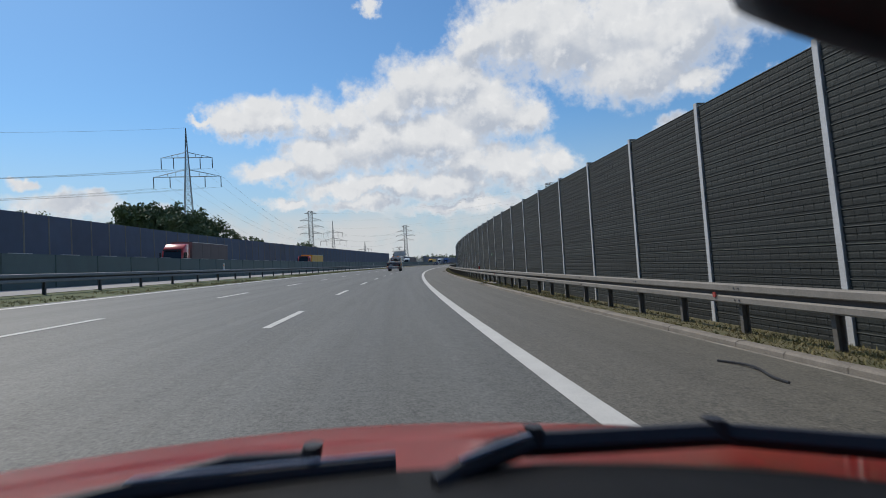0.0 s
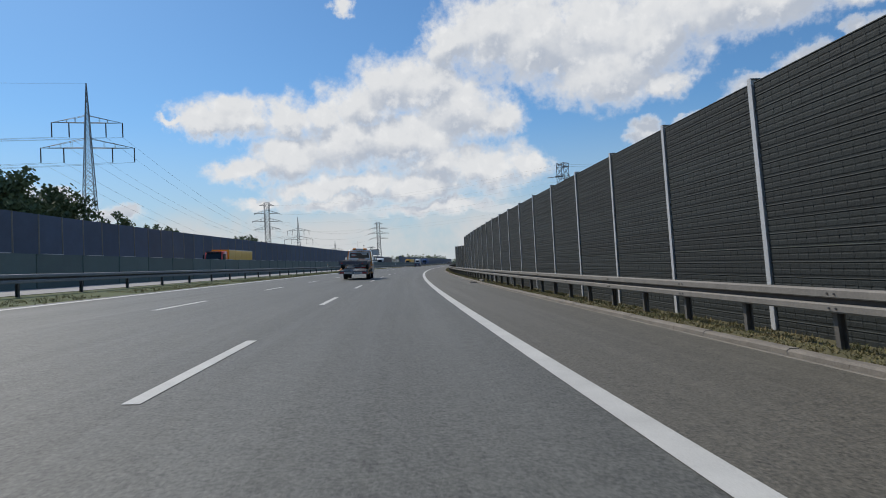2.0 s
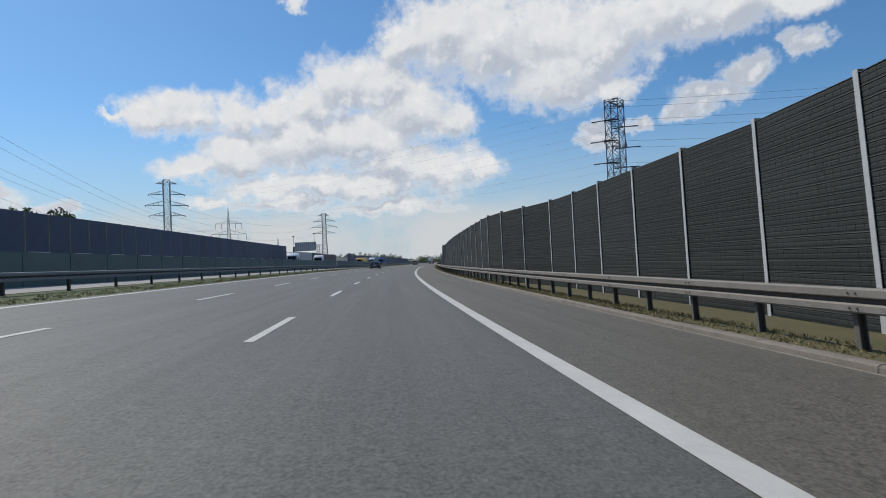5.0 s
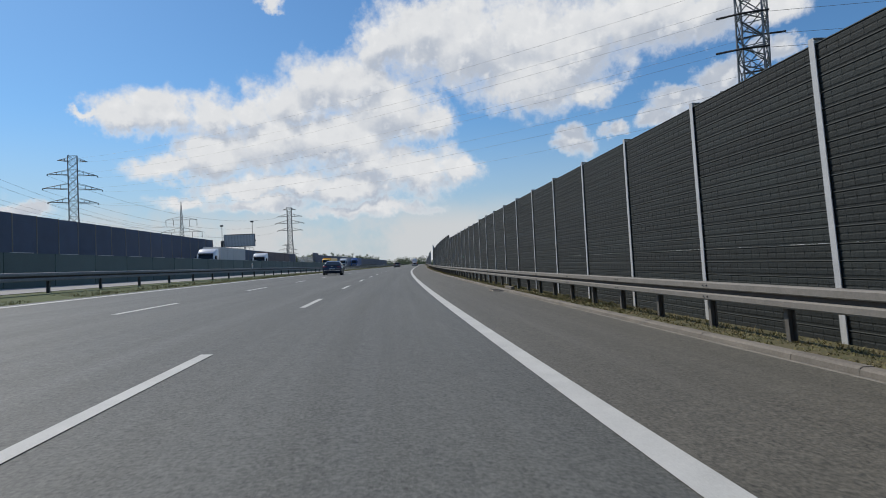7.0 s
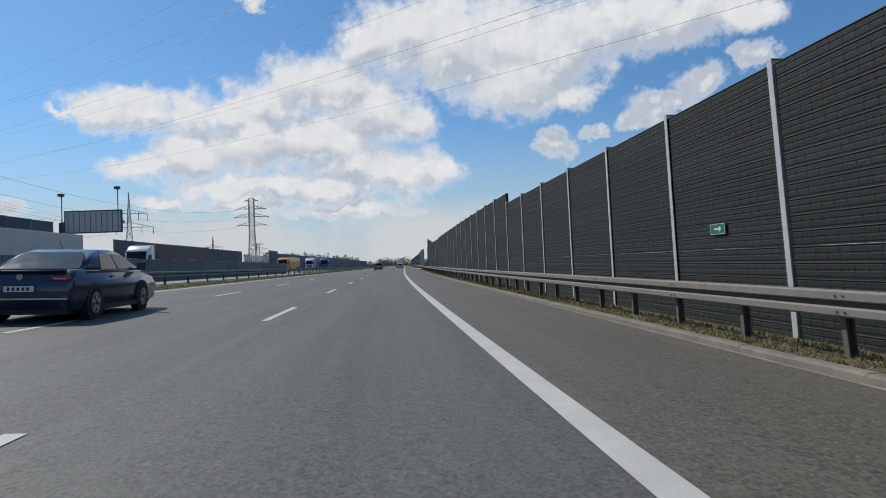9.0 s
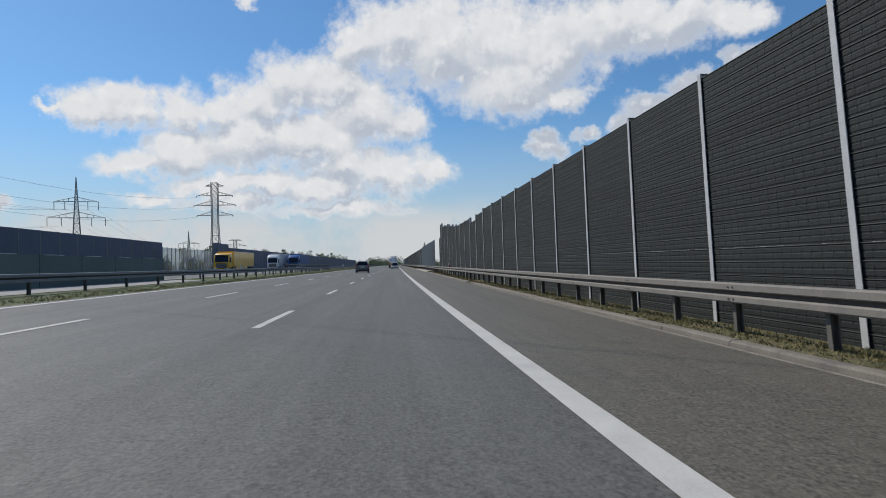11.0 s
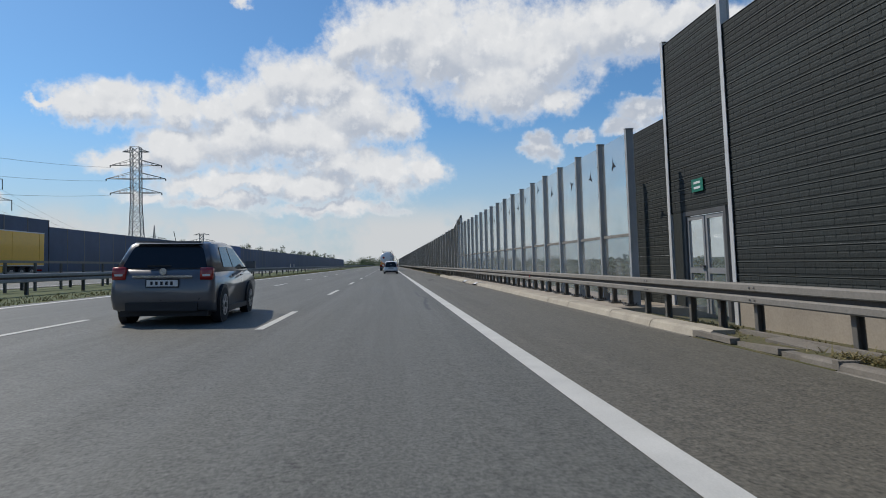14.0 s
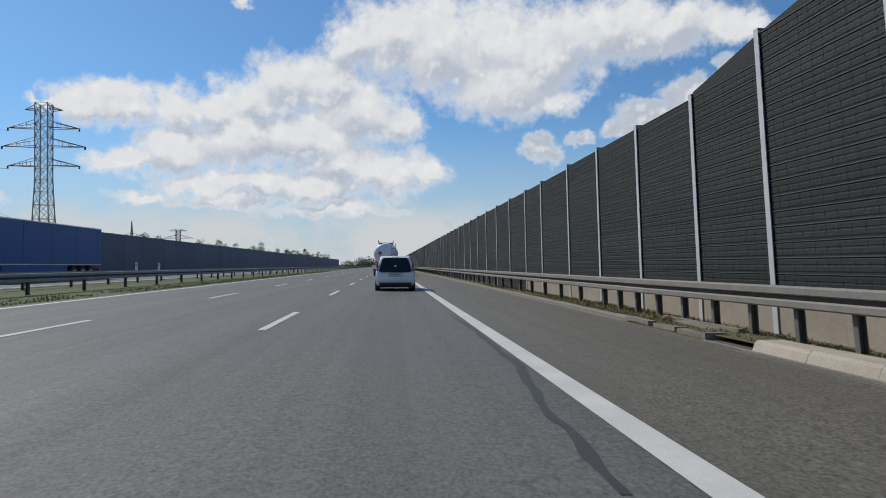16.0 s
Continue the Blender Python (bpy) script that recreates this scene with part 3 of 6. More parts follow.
# ================= noise barrier beside the shoulder =================
def ribbed_panel(width, height=0.5):
    """One absorbing cassette: four ribs along it, crossed by raised upright crimps."""
    prof = [(0.06, 0.0), (-0.05, 0.0)]
    half = height / 2
    for k in range(2):
        z = k * half
        prof += [(-0.05, z + 0.02), (-0.058, z + 0.04), (-0.058, z + 0.105), (-0.052, z + 0.115), (-0.052, z + 0.13), (-0.058, z + 0.14), (-0.058, z + 0.205), (-0.05, z + 0.22),
                 (-0.066, z + half - 0.016), (-0.066, z + half - 0.004)]
        if k == 0:
            prof += [(-0.05, half)]
    prof += [(0.06, height - 0.004)]
    bm = loft([[(x, 0.0, z) for x, z in prof], [(x, width, z) for x, z in prof]])
    n = max(2, int(width / 0.25))
    for k in range(1, n):
        y = width * k / n
        for z in (0.0, half):
            loft([[(-0.055, y - 0.008, z + 0.028), (-0.055, y - 0.008, z + half - 0.036)], [(-0.0605, y - 0.003, z + 0.034), (-0.0605, y - 0.003, z + half - 0.042)],
                  [(-0.0605, y + 0.003, z + 0.034), (-0.0605, y + 0.003, z + half - 0.042)], [(-0.055, y + 0.008, z + 0.028), (-0.055, y + 0.008, z + half - 0.036)]], bm, caps=False, closed=False)
    bm.normal_update()
    me = bpy.data.meshes.new("panel")
    bm.to_mesh(me)
    bm.free()
    me.materials.append(M["panel"])
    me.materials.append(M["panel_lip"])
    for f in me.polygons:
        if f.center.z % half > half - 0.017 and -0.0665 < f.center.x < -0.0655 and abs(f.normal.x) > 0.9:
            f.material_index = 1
    return me


PANELS = {}


def wall_height(s):
    """Height of the barrier's bays along the way."""
    if s > 412.6:
        return 4.62 if s < 415.5 else 5.05 if s < 418.4 else 4.57 if s < 430.2 else 4.5
    for s0, h in ((374.8, 4.6), (372.1, 6.35), (367.5, 5.85), (362.7, 5.68), (360.6, 5.5), (356.6, 5.25), (352.6, 5.0), (340.6, 4.84), (336.6, 4.46), (332.6, 4.78), (273.0, 4.92)):
        if s >= s0:
            return h
    return 4.38 if s > 236 else 4.46


def wall_d(s):
    """The barrier steps outwards for a short way and stands nearer beyond the bridge."""
    return D_WALL + 2.0 * max(0.0, min(1.0, (s - 134) / 13)) * max(0.0, min(1.0, (178 - s) / 11)) - (0.35 if s > 400 else 0.0)


def wall_base(s):
    """Concrete plinth panels lift the barrier near the bridge."""
    return 0.38 if 360.6 < s < 374.8 else 0.12 if 356.6 < s < 360.6 else 0.42 if 412 < s < 436 else -0.15


post_mesh = {}


def barrier_post(h):
    key = round(h, 2)
    if key not in post_mesh:
        b = box(-0.10, -0.085, -0.065, 0.065, -0.35, h)
        box(0.085, 0.10, -0.065, 0.065, -0.35, h, b)
        box(-0.085, 0.085, -0.008, 0.008, -0.35, h, b)
        box(-0.10, 0.10, -0.065, 0.065, h, h + 0.012, b)
        me = bpy.data.meshes.new("post")
        b.to_mesh(me)
        b.free()
        me.materials.append(M["galv_pale"])
        post_mesh[key] = me
    return post_mesh[key]


def noise_barrier(posts, label, gate=None, last=True):
    w = empty("noise_barrier", label, "noise barrier", "noise barriers", kind="structure")
    for s, nxt in zip(posts, posts[1:] + [None]):
        if nxt is None and not last:
            break
        h = max(wall_height(s - 0.5), wall_height(s + 0.5)) + 0.05
        o = new("post", barrier_post(h))
        o.parent = w
        o.matrix_basis = at_road(s, wall_d(s), 0.02)
        if nxt is None:
            break
        p0, p1 = road(s, wall_d(s), 0.0), road(nxt, wall_d(nxt), 0.0)
        width = round((p1 - p0).length - 0.04, 1)
        if width not in PANELS:
            PANELS[width] = ribbed_panel(width)
        turn = math.degrees(math.atan2(-(p1 - p0).x, (p1 - p0).y))
        base = wall_base((s + nxt) / 2)
        if gate == s:
            base = 2.25
        hh = wall_height((s + nxt) / 2) - base
        n = max(1, round(hh / 0.5))
        for k in range(n):
            o = new("panel", PANELS[width])
            o.parent = w
            o.matrix_basis = Matrix.Translation(p0 + Vector((0, 0, base + k * hh / n))) @ pose(0, 0, 0, 0, 0, turn) @ Matrix.Diagonal((1, 1, hh / n / 0.5, 1))
        if 0 < base < 1:
            o = part("plinth", box(-0.07, 0.07, 0.02, width, -0.35, base - 0.01), "concrete", w, "pale concrete plinth")
            o.matrix_basis = Matrix.Translation(p0) @ pose(0, 0, 0, 0, 0, turn)
    return w


row = [4.0 * k + float(np.interp(4 * k, [0, 125, 160, 184, 196, 225, 250, 310, 345], [0.9, 0.85, 0.2, -0.3, 0.1, 0.25, 0.2, 0.58, 0.55])) for k in range(-7, 90)]
for a in range(0, len(row), 30):
    seg = row[a:a + 31]
    if len(seg) > 1:
        noise_barrier(seg, "dark grey-green ribbed noise barrier with pale steel posts", last=False)
noise_barrier([356.55, 360.55, 362.7, 367.5, 372.1, 374.8, 377.35], "tall dark ribbed noise barrier at the bridge end", gate=372.1)
row = [412.9, 415.5, 418.4, 420.9, 423.9, 427.0, 430.25, 434.2, 437.3] + [441.2 + 4 * k for k in range(0, 84)]
for a in range(0, len(row), 30):
    seg = row[a:a + 31]
    if len(seg) > 1:
        noise_barrier(seg, "dark grey-green ribbed noise barrier beyond the bridge", last=a + 31 > len(row))

# two bays with a sloping top step down from the tall end
for s0, s1, low, high0, high1 in ((415.5, 418.4, 5.045, 5.38, 5.06), (418.4, 420.9, 4.565, 5.04, 4.68)):
    p0, p1 = road(s0, wall_d(s0), 0.0), road(s1, wall_d(s1), 0.0)
    w, turn = (p1 - p0).length, math.degrees(math.atan2(-(p1 - p0).x, (p1 - p0).y))
    o = link("barrier_gable", loft([[(x, 0.07, low), (x, w - 0.07, low), (x, w - 0.07, high1), (x, 0.07, high0)] for x in (-0.06, 0.06)], caps=True, closed=True), "panel")
    o.matrix_basis = Matrix.Translation(p0) @ pose(0, 0, 0, 0, 0, turn)
    tagged(o, "dark sloping top piece of the noise barrier", "noise barrier", kind="structure")

# glazed emergency door under the tall bay
door = empty("door_1", "glazed steel emergency door in the noise barrier", "door", kind="structure", m=at_road(372.25, D_WALL, 0.02))
part("frame", box(-0.06, 0.06, 0.1, 0.2, -0.1, 2.22, box(-0.06, 0.06, 1.82, 1.92, -0.1, 2.22, box(-0.06, 0.06, 0.2, 1.82, 2.12, 2.22))), "galv_dark", door)
part("side_panel", box(-0.05, 0.05, 1.925, 2.45, -0.1, 2.22), "panel", door, "dark closed panel beside the door")
for y0, y1 in ((0.22, 0.98), (1.04, 1.80)):
    leaf = part("leaf", box(-0.03, 0.03, y0, y0 + 0.07, 0, 2.1, box(-0.03, 0.03, y1 - 0.07, y1, 0, 2.1, box(-0.03, 0.03, y0 + 0.07, y1 - 0.07, 0.85, 0.97, box(-0.03, 0.03, y0 + 0.07, y1 - 0.07, 2.02, 2.1)))), "rail_far", door)
    for z0, z1 in ((0.02, 0.84), (0.98, 2.01)):
        part("pane", box(-0.006, 0.006, y0 + 0.075, y1 - 0.075, z0, z1), "pane", leaf)
part("handle", box(-0.09, -0.03, 1.05, 1.2, 0.98, 1.02), "galv_dark", door)

# ================= clear barrier on the bridge =================
clear = empty("glass_barrier", "clear noise barrier of glass panes between grey steel posts on a bridge", "noise barrier", "noise barriers", kind="structure")
H_GLASS, D_GLASS = 4.3, 5.8
b = box(-0.09, -0.075, -0.05, 0.05, 0.05, H_GLASS)
box(0.075, 0.09, -0.05, 0.05, 0.05, H_GLASS, b)
box(-0.075, 0.075, -0.035, 0.035, 0.05, H_GLASS, b)
box(-0.10, 0.10, -0.06, 0.06, H_GLASS, H_GLASS + 0.025, b)
for z in (0.6, 1.0, 1.4, 2.1, 2.5, 2.9, 3.3, 3.7, 4.1):
    disc(-0.10, 0.03, z, 0.016, 0.03, "x", 6, b)
post_clear = bpy.data.meshes.new("post")
b.to_mesh(post_clear)
b.free()
post_clear.materials.append(M["post_glass"])
BAY = 2.06
for k in range(0, 19):
    s = 374.92 + BAY * k
    o = new("post", post_clear)
    o.parent = clear
    o.matrix_basis = at_road(s, D_GLASS, 0)
    if k < 18:
        for z0, z1 in ((0.30, 1.735), (1.815, H_GLASS - 0.06)):
            o = part("pane", box(-0.008, 0.008, 0.08, BAY - 0.08, z0, z1), "pane" if z0 > 1 else "pane_low", clear)
            o.matrix_basis = at_road(s, D_GLASS)
            o.visible_shadow = False
        rail_b = box(-0.03, 0.03, 0.08, BAY - 0.08, 1.74, 1.81)
        for y in (0.6, 1.4):
            disc(-0.035, y, 1.775, 0.045, 0.02, "x", 10, rail_b)
        o = part("mid_rail", rail_b, "galv", clear, "flat steel rail with round clamps")
        o.matrix_basis = at_road(s, D_GLASS)
# dark flight-warning stickers on the panes: plain bent shapes
for k in range(0, 18):
    bm = bmesh.new()
    w, tilt = 0.20, random.uniform(-0.9, 0.9)
    pts = [(-w, 0.10), (-0.04, 0.05), (0.0, 0.09), (0.05, 0.05), (w, 0.16), (0.06, -0.02), (0.03, -0.16), (-0.03, -0.15), (-0.05, -0.02)]
    c, q = math.cos(tilt), math.sin(tilt)
    bm.faces.new([bm.verts.new((-0.012, x * c - z * q, x * q + z * c)) for x, z in pts])
    bmesh.ops.solidify(bm, geom=bm.faces[:], thickness=0.002)
    o = part("sticker", bm, "ink", clear, "small dark sticker on the glass")
    o.matrix_basis = at_road(374.92 + BAY * k + random.uniform(0.6, 1.4), D_GLASS, random.uniform(3.45, 3.95))

# bridge edge under the clear barrier
tagged(link("bridge_edge", sweep([(D_KERB + 0.425, -0.3), (D_KERB + 0.43, 0.11), (D_WALL + 0.5, 0.10), (D_WALL + 0.55, -1.3), (D_KERB + 0.425, -1.3)], 374.0, 413.4, 3, closed=True), "concrete"),
       "pale concrete edge beam of the bridge", "bridge edge", kind="structure")

# ================= across the motorway =================
D_FAR = -36.6


def far_barrier(s0, s1, height, label, d=D_FAR, mat="panel_blue"):
    w = empty("noise_barrier_far", label, "noise barrier", "far noise barriers", kind="structure")
    n = int((s1 - s0) / 4)
    mesh = bpy.data.meshes.new("panel")
    b = box(-0.06, 0.06, 0.09, 3.91, -0.6, height)
    for k in range(1, int(height / 0.5)):
        box(0.06, 0.075, 0.09, 3.91, k * 0.5 - 0.02, k * 0.5, b)
    b.to_mesh(mesh)
    b.free()
    mesh.materials.append(M[mat])
    pm = bpy.data.meshes.new("post")
    b = box(-0.08, 0.08, -0.05, 0.05, -0.6, height + 0.03)
    b.to_mesh(pm)
    b.free()
    pm.materials.append(M["galv"])
    for k in range(n + 1):
        o = new("post", pm)
        o.parent, o.matrix_basis = w, at_road(s0 + 4 * k, d)
        if k < n:
            o = new("panel", mesh)
            o.parent, o.matrix_basis = w, at_road(s0 + 4 * k, d)
    return w


far_barrier(-58, 313, 6.2, "dark blue-grey noise barrier beyond the opposite carriageway")
far_barrier(328, 396, 5.15, "dark blue-grey noise barrier set back behind the verge", D_FAR - 1.5)
far_barrier(420, 432, 6.0, "tall dark noise barrier at the far bridge end")
far_barrier(432, 880, 5.3, "long dark blue-grey noise barrier beyond the bridge")
far_glass = empty("glass_barrier_far", "clear noise barrier on the far side of the bridge", "noise barrier", "far noise barriers", kind="structure")
for k in range(0, 14):
    o = part("post", box(-0.06, 0.06, -0.05, 0.05, -0.4, 4.3), "galv_pale", far_glass)
    o.matrix_basis = at_road(392.2 + 2 * k, D_FAR)
    o = part("pane", box(-0.008, 0.008, 0.08, 1.92, 0.3, 4.25), "pane_far", far_glass)
    o.matrix_basis = at_road(392.2 + 2 * k, D_FAR)
    o.visible_shadow = False

screen = empty("median_screen", "low dark green screen between the carriageways", "screen", kind="structure")
mesh = bpy.data.meshes.new("panel")
b = box(-0.05, 0.05, 0.03, 3.97, 0.0, 1.58)
box(0.05, 0.065, 0.03, 1.9, 1.52, 1.58, b)
b.to_mesh(mesh)
b.free()
mesh.materials.append(M["screen_green"])
cap = bpy.data.meshes.new("cap")
b = box(-0.06, 0.06, 0.6, 2.2, 1.58, 1.605)
b.to_mesh(cap)
b.free()
cap.materials.append(M["galv_pale"])
for k in range(-14, 83):
    for me in (mesh, cap):
        o = new(me.name.split(".")[0], me)
        o.parent, o.matrix_basis = screen, at_road(3 + 4 * k, -16.2)

guard_rail(334, 880, -15.2, -1, [336 + 4 * k for k in range(136)], "dull steel guard rail beside the opposite carriageway", True)
parapet = empty("bridge_railing", "grey steel bridge railing between the carriageways", "railing", "railings")
for z in (0.55, 1.15):
    part("rail", sweep([(-14.15, z), (-14.05, z), (-14.05, z + 0.1), (-14.15, z + 0.1)], 372, 428, 4, closed=True), "galv", parapet)
for k in range(0, 28):
    o = part("post", box(-0.04, 0.04, -0.05, 0.05, 0.0, 1.18), "galv_dark", parapet)
    o.matrix_basis = at_road(373 + 2 * k, -14.1)


# ================= vehicles =================
def hull(profile, width, inset=0.05, bm=None, top=None, x0=0.0, belly=None):
    """A body from its side view (y, z): round-shouldered, and narrower towards the roof by top = (z from, z to, factor)."""
    cy = sum(p[0] for p in profile) / len(profile)
    cz = sum(p[1] for p in profile) / len(profile)

    def half(z):
        if belly:
            return width / 2 * (1 - belly[1] * ((z - belly[0]) / 0.4) ** 2)
        if not top:
            return width / 2
        k = max(0.0, min(1.0, (z - top[0]) / (top[1] - top[0])))
        return width / 2 * (1 + (top[2] - 1) * k)
    secs = []
    for u, ins in ((-1, 1.0), (-0.955, 0.35), (-0.88, 0.0), (0.88, 0.0), (0.955, 0.35), (1, 1.0)):
        sec = []
        for y, z in profile:
            n = Vector((cy - y, cz - z))
            if n.length > 1e-6:
                n.normalize()
            sec.append((x0 + u * half(z), y + n.x * inset * ins, z + n.y * inset * ins))
        secs.append(sec)
    return loft(secs, bm)


def slab(pts, thick, inset=0.0):
    """A thin pane or plate on the corners pts, raised along its normal."""
    pts = [Vector(p) for p in pts]
    c = sum(pts, Vector()) / len(pts)
    n = (pts[1] - pts[0]).cross(pts[2] - pts[1]).normalized()
    pts = [p + (c - p).normalized() * inset for p in pts]
    return loft([[p - n * 0.004 for p in pts], [p + n * thick for p in pts]])


def wheel(parent, x, y, r, w, side, rim_r=0.62):
    t = part("wheel", disc(x, y, r, r, w, "x", 22), "tyre", parent, bevel=0.02)
    # dark disc paints the shade of the recess behind the spokes
    part("rim", disc(x + side * (w / 2 - 0.008), y, r, r * rim_r, 0.03, "x", 18), "rim_dark", t)
    xf, sp = x + side * (w / 2 + 0.006), bmesh.new()
    for k in range(5):
        a = 1.2566 * k + 0.3 * y
        c, q = math.cos(a), math.sin(a)
        ends = [(rr * c - tt * q, rr * q + tt * c) for rr, tt in ((0.1 * r, -0.11 * r), (rim_r * r, -0.07 * r), (rim_r * r, 0.07 * r), (0.1 * r, 0.11 * r))]
        loft([[(xf - 0.008, y + u, r + v) for u, v in ends], [(xf + 0.008, y + u, r + v) for u, v in ends]], sp)
    ring = [(math.cos(0.35 * k), math.sin(0.35 * k)) for k in range(19)]
    for (c0, s0), (c1, s1) in zip(ring, ring[1:]):
        quad = [(rim_r * r * f * c, rim_r * r * f * s) for f, c, s in ((0.9, c0, s0), (1.0, c0, s0), (1.0, c1, s1), (0.9, c1, s1))]
        loft([[(xf - 0.008, y + u, r + v) for u, v in quad], [(xf + 0.006, y + u, r + v) for u, v in quad]], sp)
    part("spokes", sp, "rim", t)
    part("hub_cap", disc(x + side * (w / 2 + 0.008), y, r, r * 0.16, 0.03, "x", 10), "black", t)
    return t


def plate_bars(parent, x, y, z, w=0.52, h=0.11, back=-1):
    part("plate_frame", box(x - w / 2 - 0.02, x + w / 2 + 0.02, y - 0.004, y + 0.012, z - h / 2 - 0.02, z + h / 2 + 0.02), "black", parent)
    p = part("number_plate", box(x - w / 2, x + w / 2, y - 0.008, y + 0.008, z - h / 2, z + h / 2), "plate", parent, "white number plate")
    for k in range(5):
        part("bar", box(x - w * 0.38 + k * w * 0.16, x - w * 0.30 + k * w * 0.16, y + back * 0.012, y + back * 0.009, z - h * 0.28, z + h * 0.28), "ink", p)


def car(name, label, m, paint, L, W, side, belt, cabin, glass_rear, glass_front, side_glass, wheels, r=0.31, group="cars", lamps=None, roof_w=0.74, rear_lamp=None):
    """A passenger car: rear at y = 0, front at y = L."""
    c = empty(name, label, "car", group, m=m)
    part("body", hull(side, W, 0.07, belly=(0.62, 0.055)), paint, c, smooth=True)
    part("cabin", hull(cabin, W * 0.97, 0.05, top=(belt, max(p[1] for p in cabin), roof_w)), paint, c, smooth=True)
    zt = max(p[1] for p in cabin)

    def half(z):
        k = max(0.0, min(1.0, (z - belt) / (zt - belt)))
        return W * 0.97 / 2 * (1 + (roof_w - 1) * k)
    for nm, (ya, za, yb, zb), d in (("rear_window", glass_rear, 1), ("windscreen", glass_front, -1)):
        wa, wb = half(za) * 0.86, half(zb) * 0.84
        cut = []
        for fx, fz in ((-0.9, 0), (0.9, 0), (0.985, 0.05), (1, 0.16), (1, 0.80), (0.97, 0.93), (0.86, 1), (-0.86, 1), (-0.97, 0.93), (-1, 0.80), (-1, 0.16), (-0.985, 0.05)):
            w = wa + (wb - wa) * fz
            cut.append((fx * w * d, ya + (yb - ya) * fz, za + (zb - za) * fz))
        part(nm, slab(cut, 0.012), "dark_glass", c)
    for pane in side_glass:
        for sgn in (-1, 1):
            q = [(sgn * (half(z) + 0.004), y, z) for y, z in pane]
            part("side_window", slab(q if sgn > 0 else q[::-1], 0.008), "dark_glass", c)
    for y in wheels:
        for sgn in (-1, 1):
            part("wheel_arch", disc(sgn * (W / 2 - 0.06), y, r + 0.01, r + 0.055, 0.13, "x", 22), "black", c)
            wheel(c, sgn * (W / 2 - 0.085), y, r, 0.19, sgn)
    ym = glass_front[0] - 0.35
    for sgn in (-1, 1):
        mir = part("mirror", box(sgn * (W / 2 + 0.10) - 0.10, sgn * (W / 2 + 0.10) + 0.10, ym, ym + 0.12, belt + 0.02, belt + 0.18), paint, c, bevel=0.03)
        part("mirror_arm", box(sgn * (W / 2 - 0.02) - 0.06, sgn * (W / 2 - 0.02) + 0.06, ym + 0.04, ym + 0.09, belt + 0.02, belt + 0.06), "black", c)
    for y0, y1, z0, z1, x0, x1 in (rear_lamp or []):
        for sgn in (-1, 1):
            h, mid = z1 - z0, sgn * (x0 + x1) / 2
            lamp = part("tail_lamp", hull([(y0 + 0.01, z0), (y0 - 0.004, z0 + 0.3 * h), (y0 + 0.004, z0 + 0.75 * h), (y0 + 0.025, z1), (y1, z1 - 0.1 * h), (y1, z0 + 0.15 * h)], x1 - x0, 0.02, x0=mid), "lamp_red", c, smooth=True)
            part("lamp_lens", box(mid - (x1 - x0) * 0.3, mid + (x1 - x0) * 0.3, y0 - 0.012, y0 + 0.004, z0 + 0.28 * h, z0 + 0.44 * h), "plate", lamp, "pale reversing lens", bevel=0.003)
    for sgn in (-1, 1):
        part("headlamp", box(sgn * W * 0.36 - 0.17, sgn * W * 0.36 + 0.17, L - 0.32, L - 0.06, 0.60, 0.74), "lamp_clear", c, bevel=0.03)
        part("sill", box(sgn * (W / 2 - 0.03) - 0.035, sgn * (W / 2 - 0.03) + 0.035, wheels[0] + 0.4, wheels[1] - 0.4, 0.17, 0.27), "black", c, bevel=0.015)
        for y in (wheels[0] + 0.75, wheels[0] + 1.55):
            part("door_handle", box(sgn * (W / 2 - 0.01) - 0.015, sgn * (W / 2 - 0.01) + 0.015, y, y + 0.16, belt - 0.12, belt - 0.09), paint, c, bevel=0.008)
    part("underbody", box(-W * 0.42, W * 0.42, 0.15, L - 0.15, 0.16, 0.30), "black", c)
    part("grille", box(-W * 0.3, W * 0.3, L - 0.06, L + 0.0, 0.38, 0.56), "black", c, bevel=0.02)
    part("antenna", tube([(0.0, cabin[1][0] + 0.35, zt - 0.02), (0.0, cabin[1][0] + 0.2, zt + 0.16)], 0.006), "black", c)
    return c


# white city car in the same lane
city = car("city_car", "small white hatchback with a wide black rear window driving ahead", at_road(434.6, 0.21, -0.02, banked=True), "white", 3.55, 1.64,
           [(0.03, 0.30), (0.0, 0.50), (0.02, 0.80), (0.10, 0.92), (2.75, 0.93), (3.30, 0.82), (3.53, 0.62), (3.52, 0.30), (3.2, 0.22), (0.3, 0.22)], 0.90,
           [(0.06, 0.86), (0.24, 1.40), (0.45, 1.47), (1.60, 1.49), (2.00, 1.44), (2.80, 0.90)],
           (-0.012, 0.80, 0.222, 1.385), (2.74, 0.95, 2.05, 1.40), [[(0.75, 0.97), (1.35, 0.97), (1.35, 1.38), (0.85, 1.38)], [(1.42, 0.97), (2.45, 0.97), (1.95, 1.38), (1.42, 1.38)]],
           (0.62, 3.03), 0.29, rear_lamp=[(0.035, 0.16, 0.84, 1.16, 0.715, 0.775)])
plate_bars(city, 0.0, -0.005, 0.70)
part("rear_bumper", box(-0.66, 0.66, -0.02, 0.12, 0.27, 0.36), "black", city, "black lower bumper", bevel=0.02)
part("badge", disc(0.0, 0.075, 1.05, 0.045, 0.02, "y", 14), "rim", city)
part("rear_wiper", box(-0.02, 0.30, 0.06, 0.075, 0.955, 0.975), "black", city)
part("high_brake_lamp", box(-0.14, 0.14, 0.21, 0.24, 1.41, 1.43), "lamp_red", city)

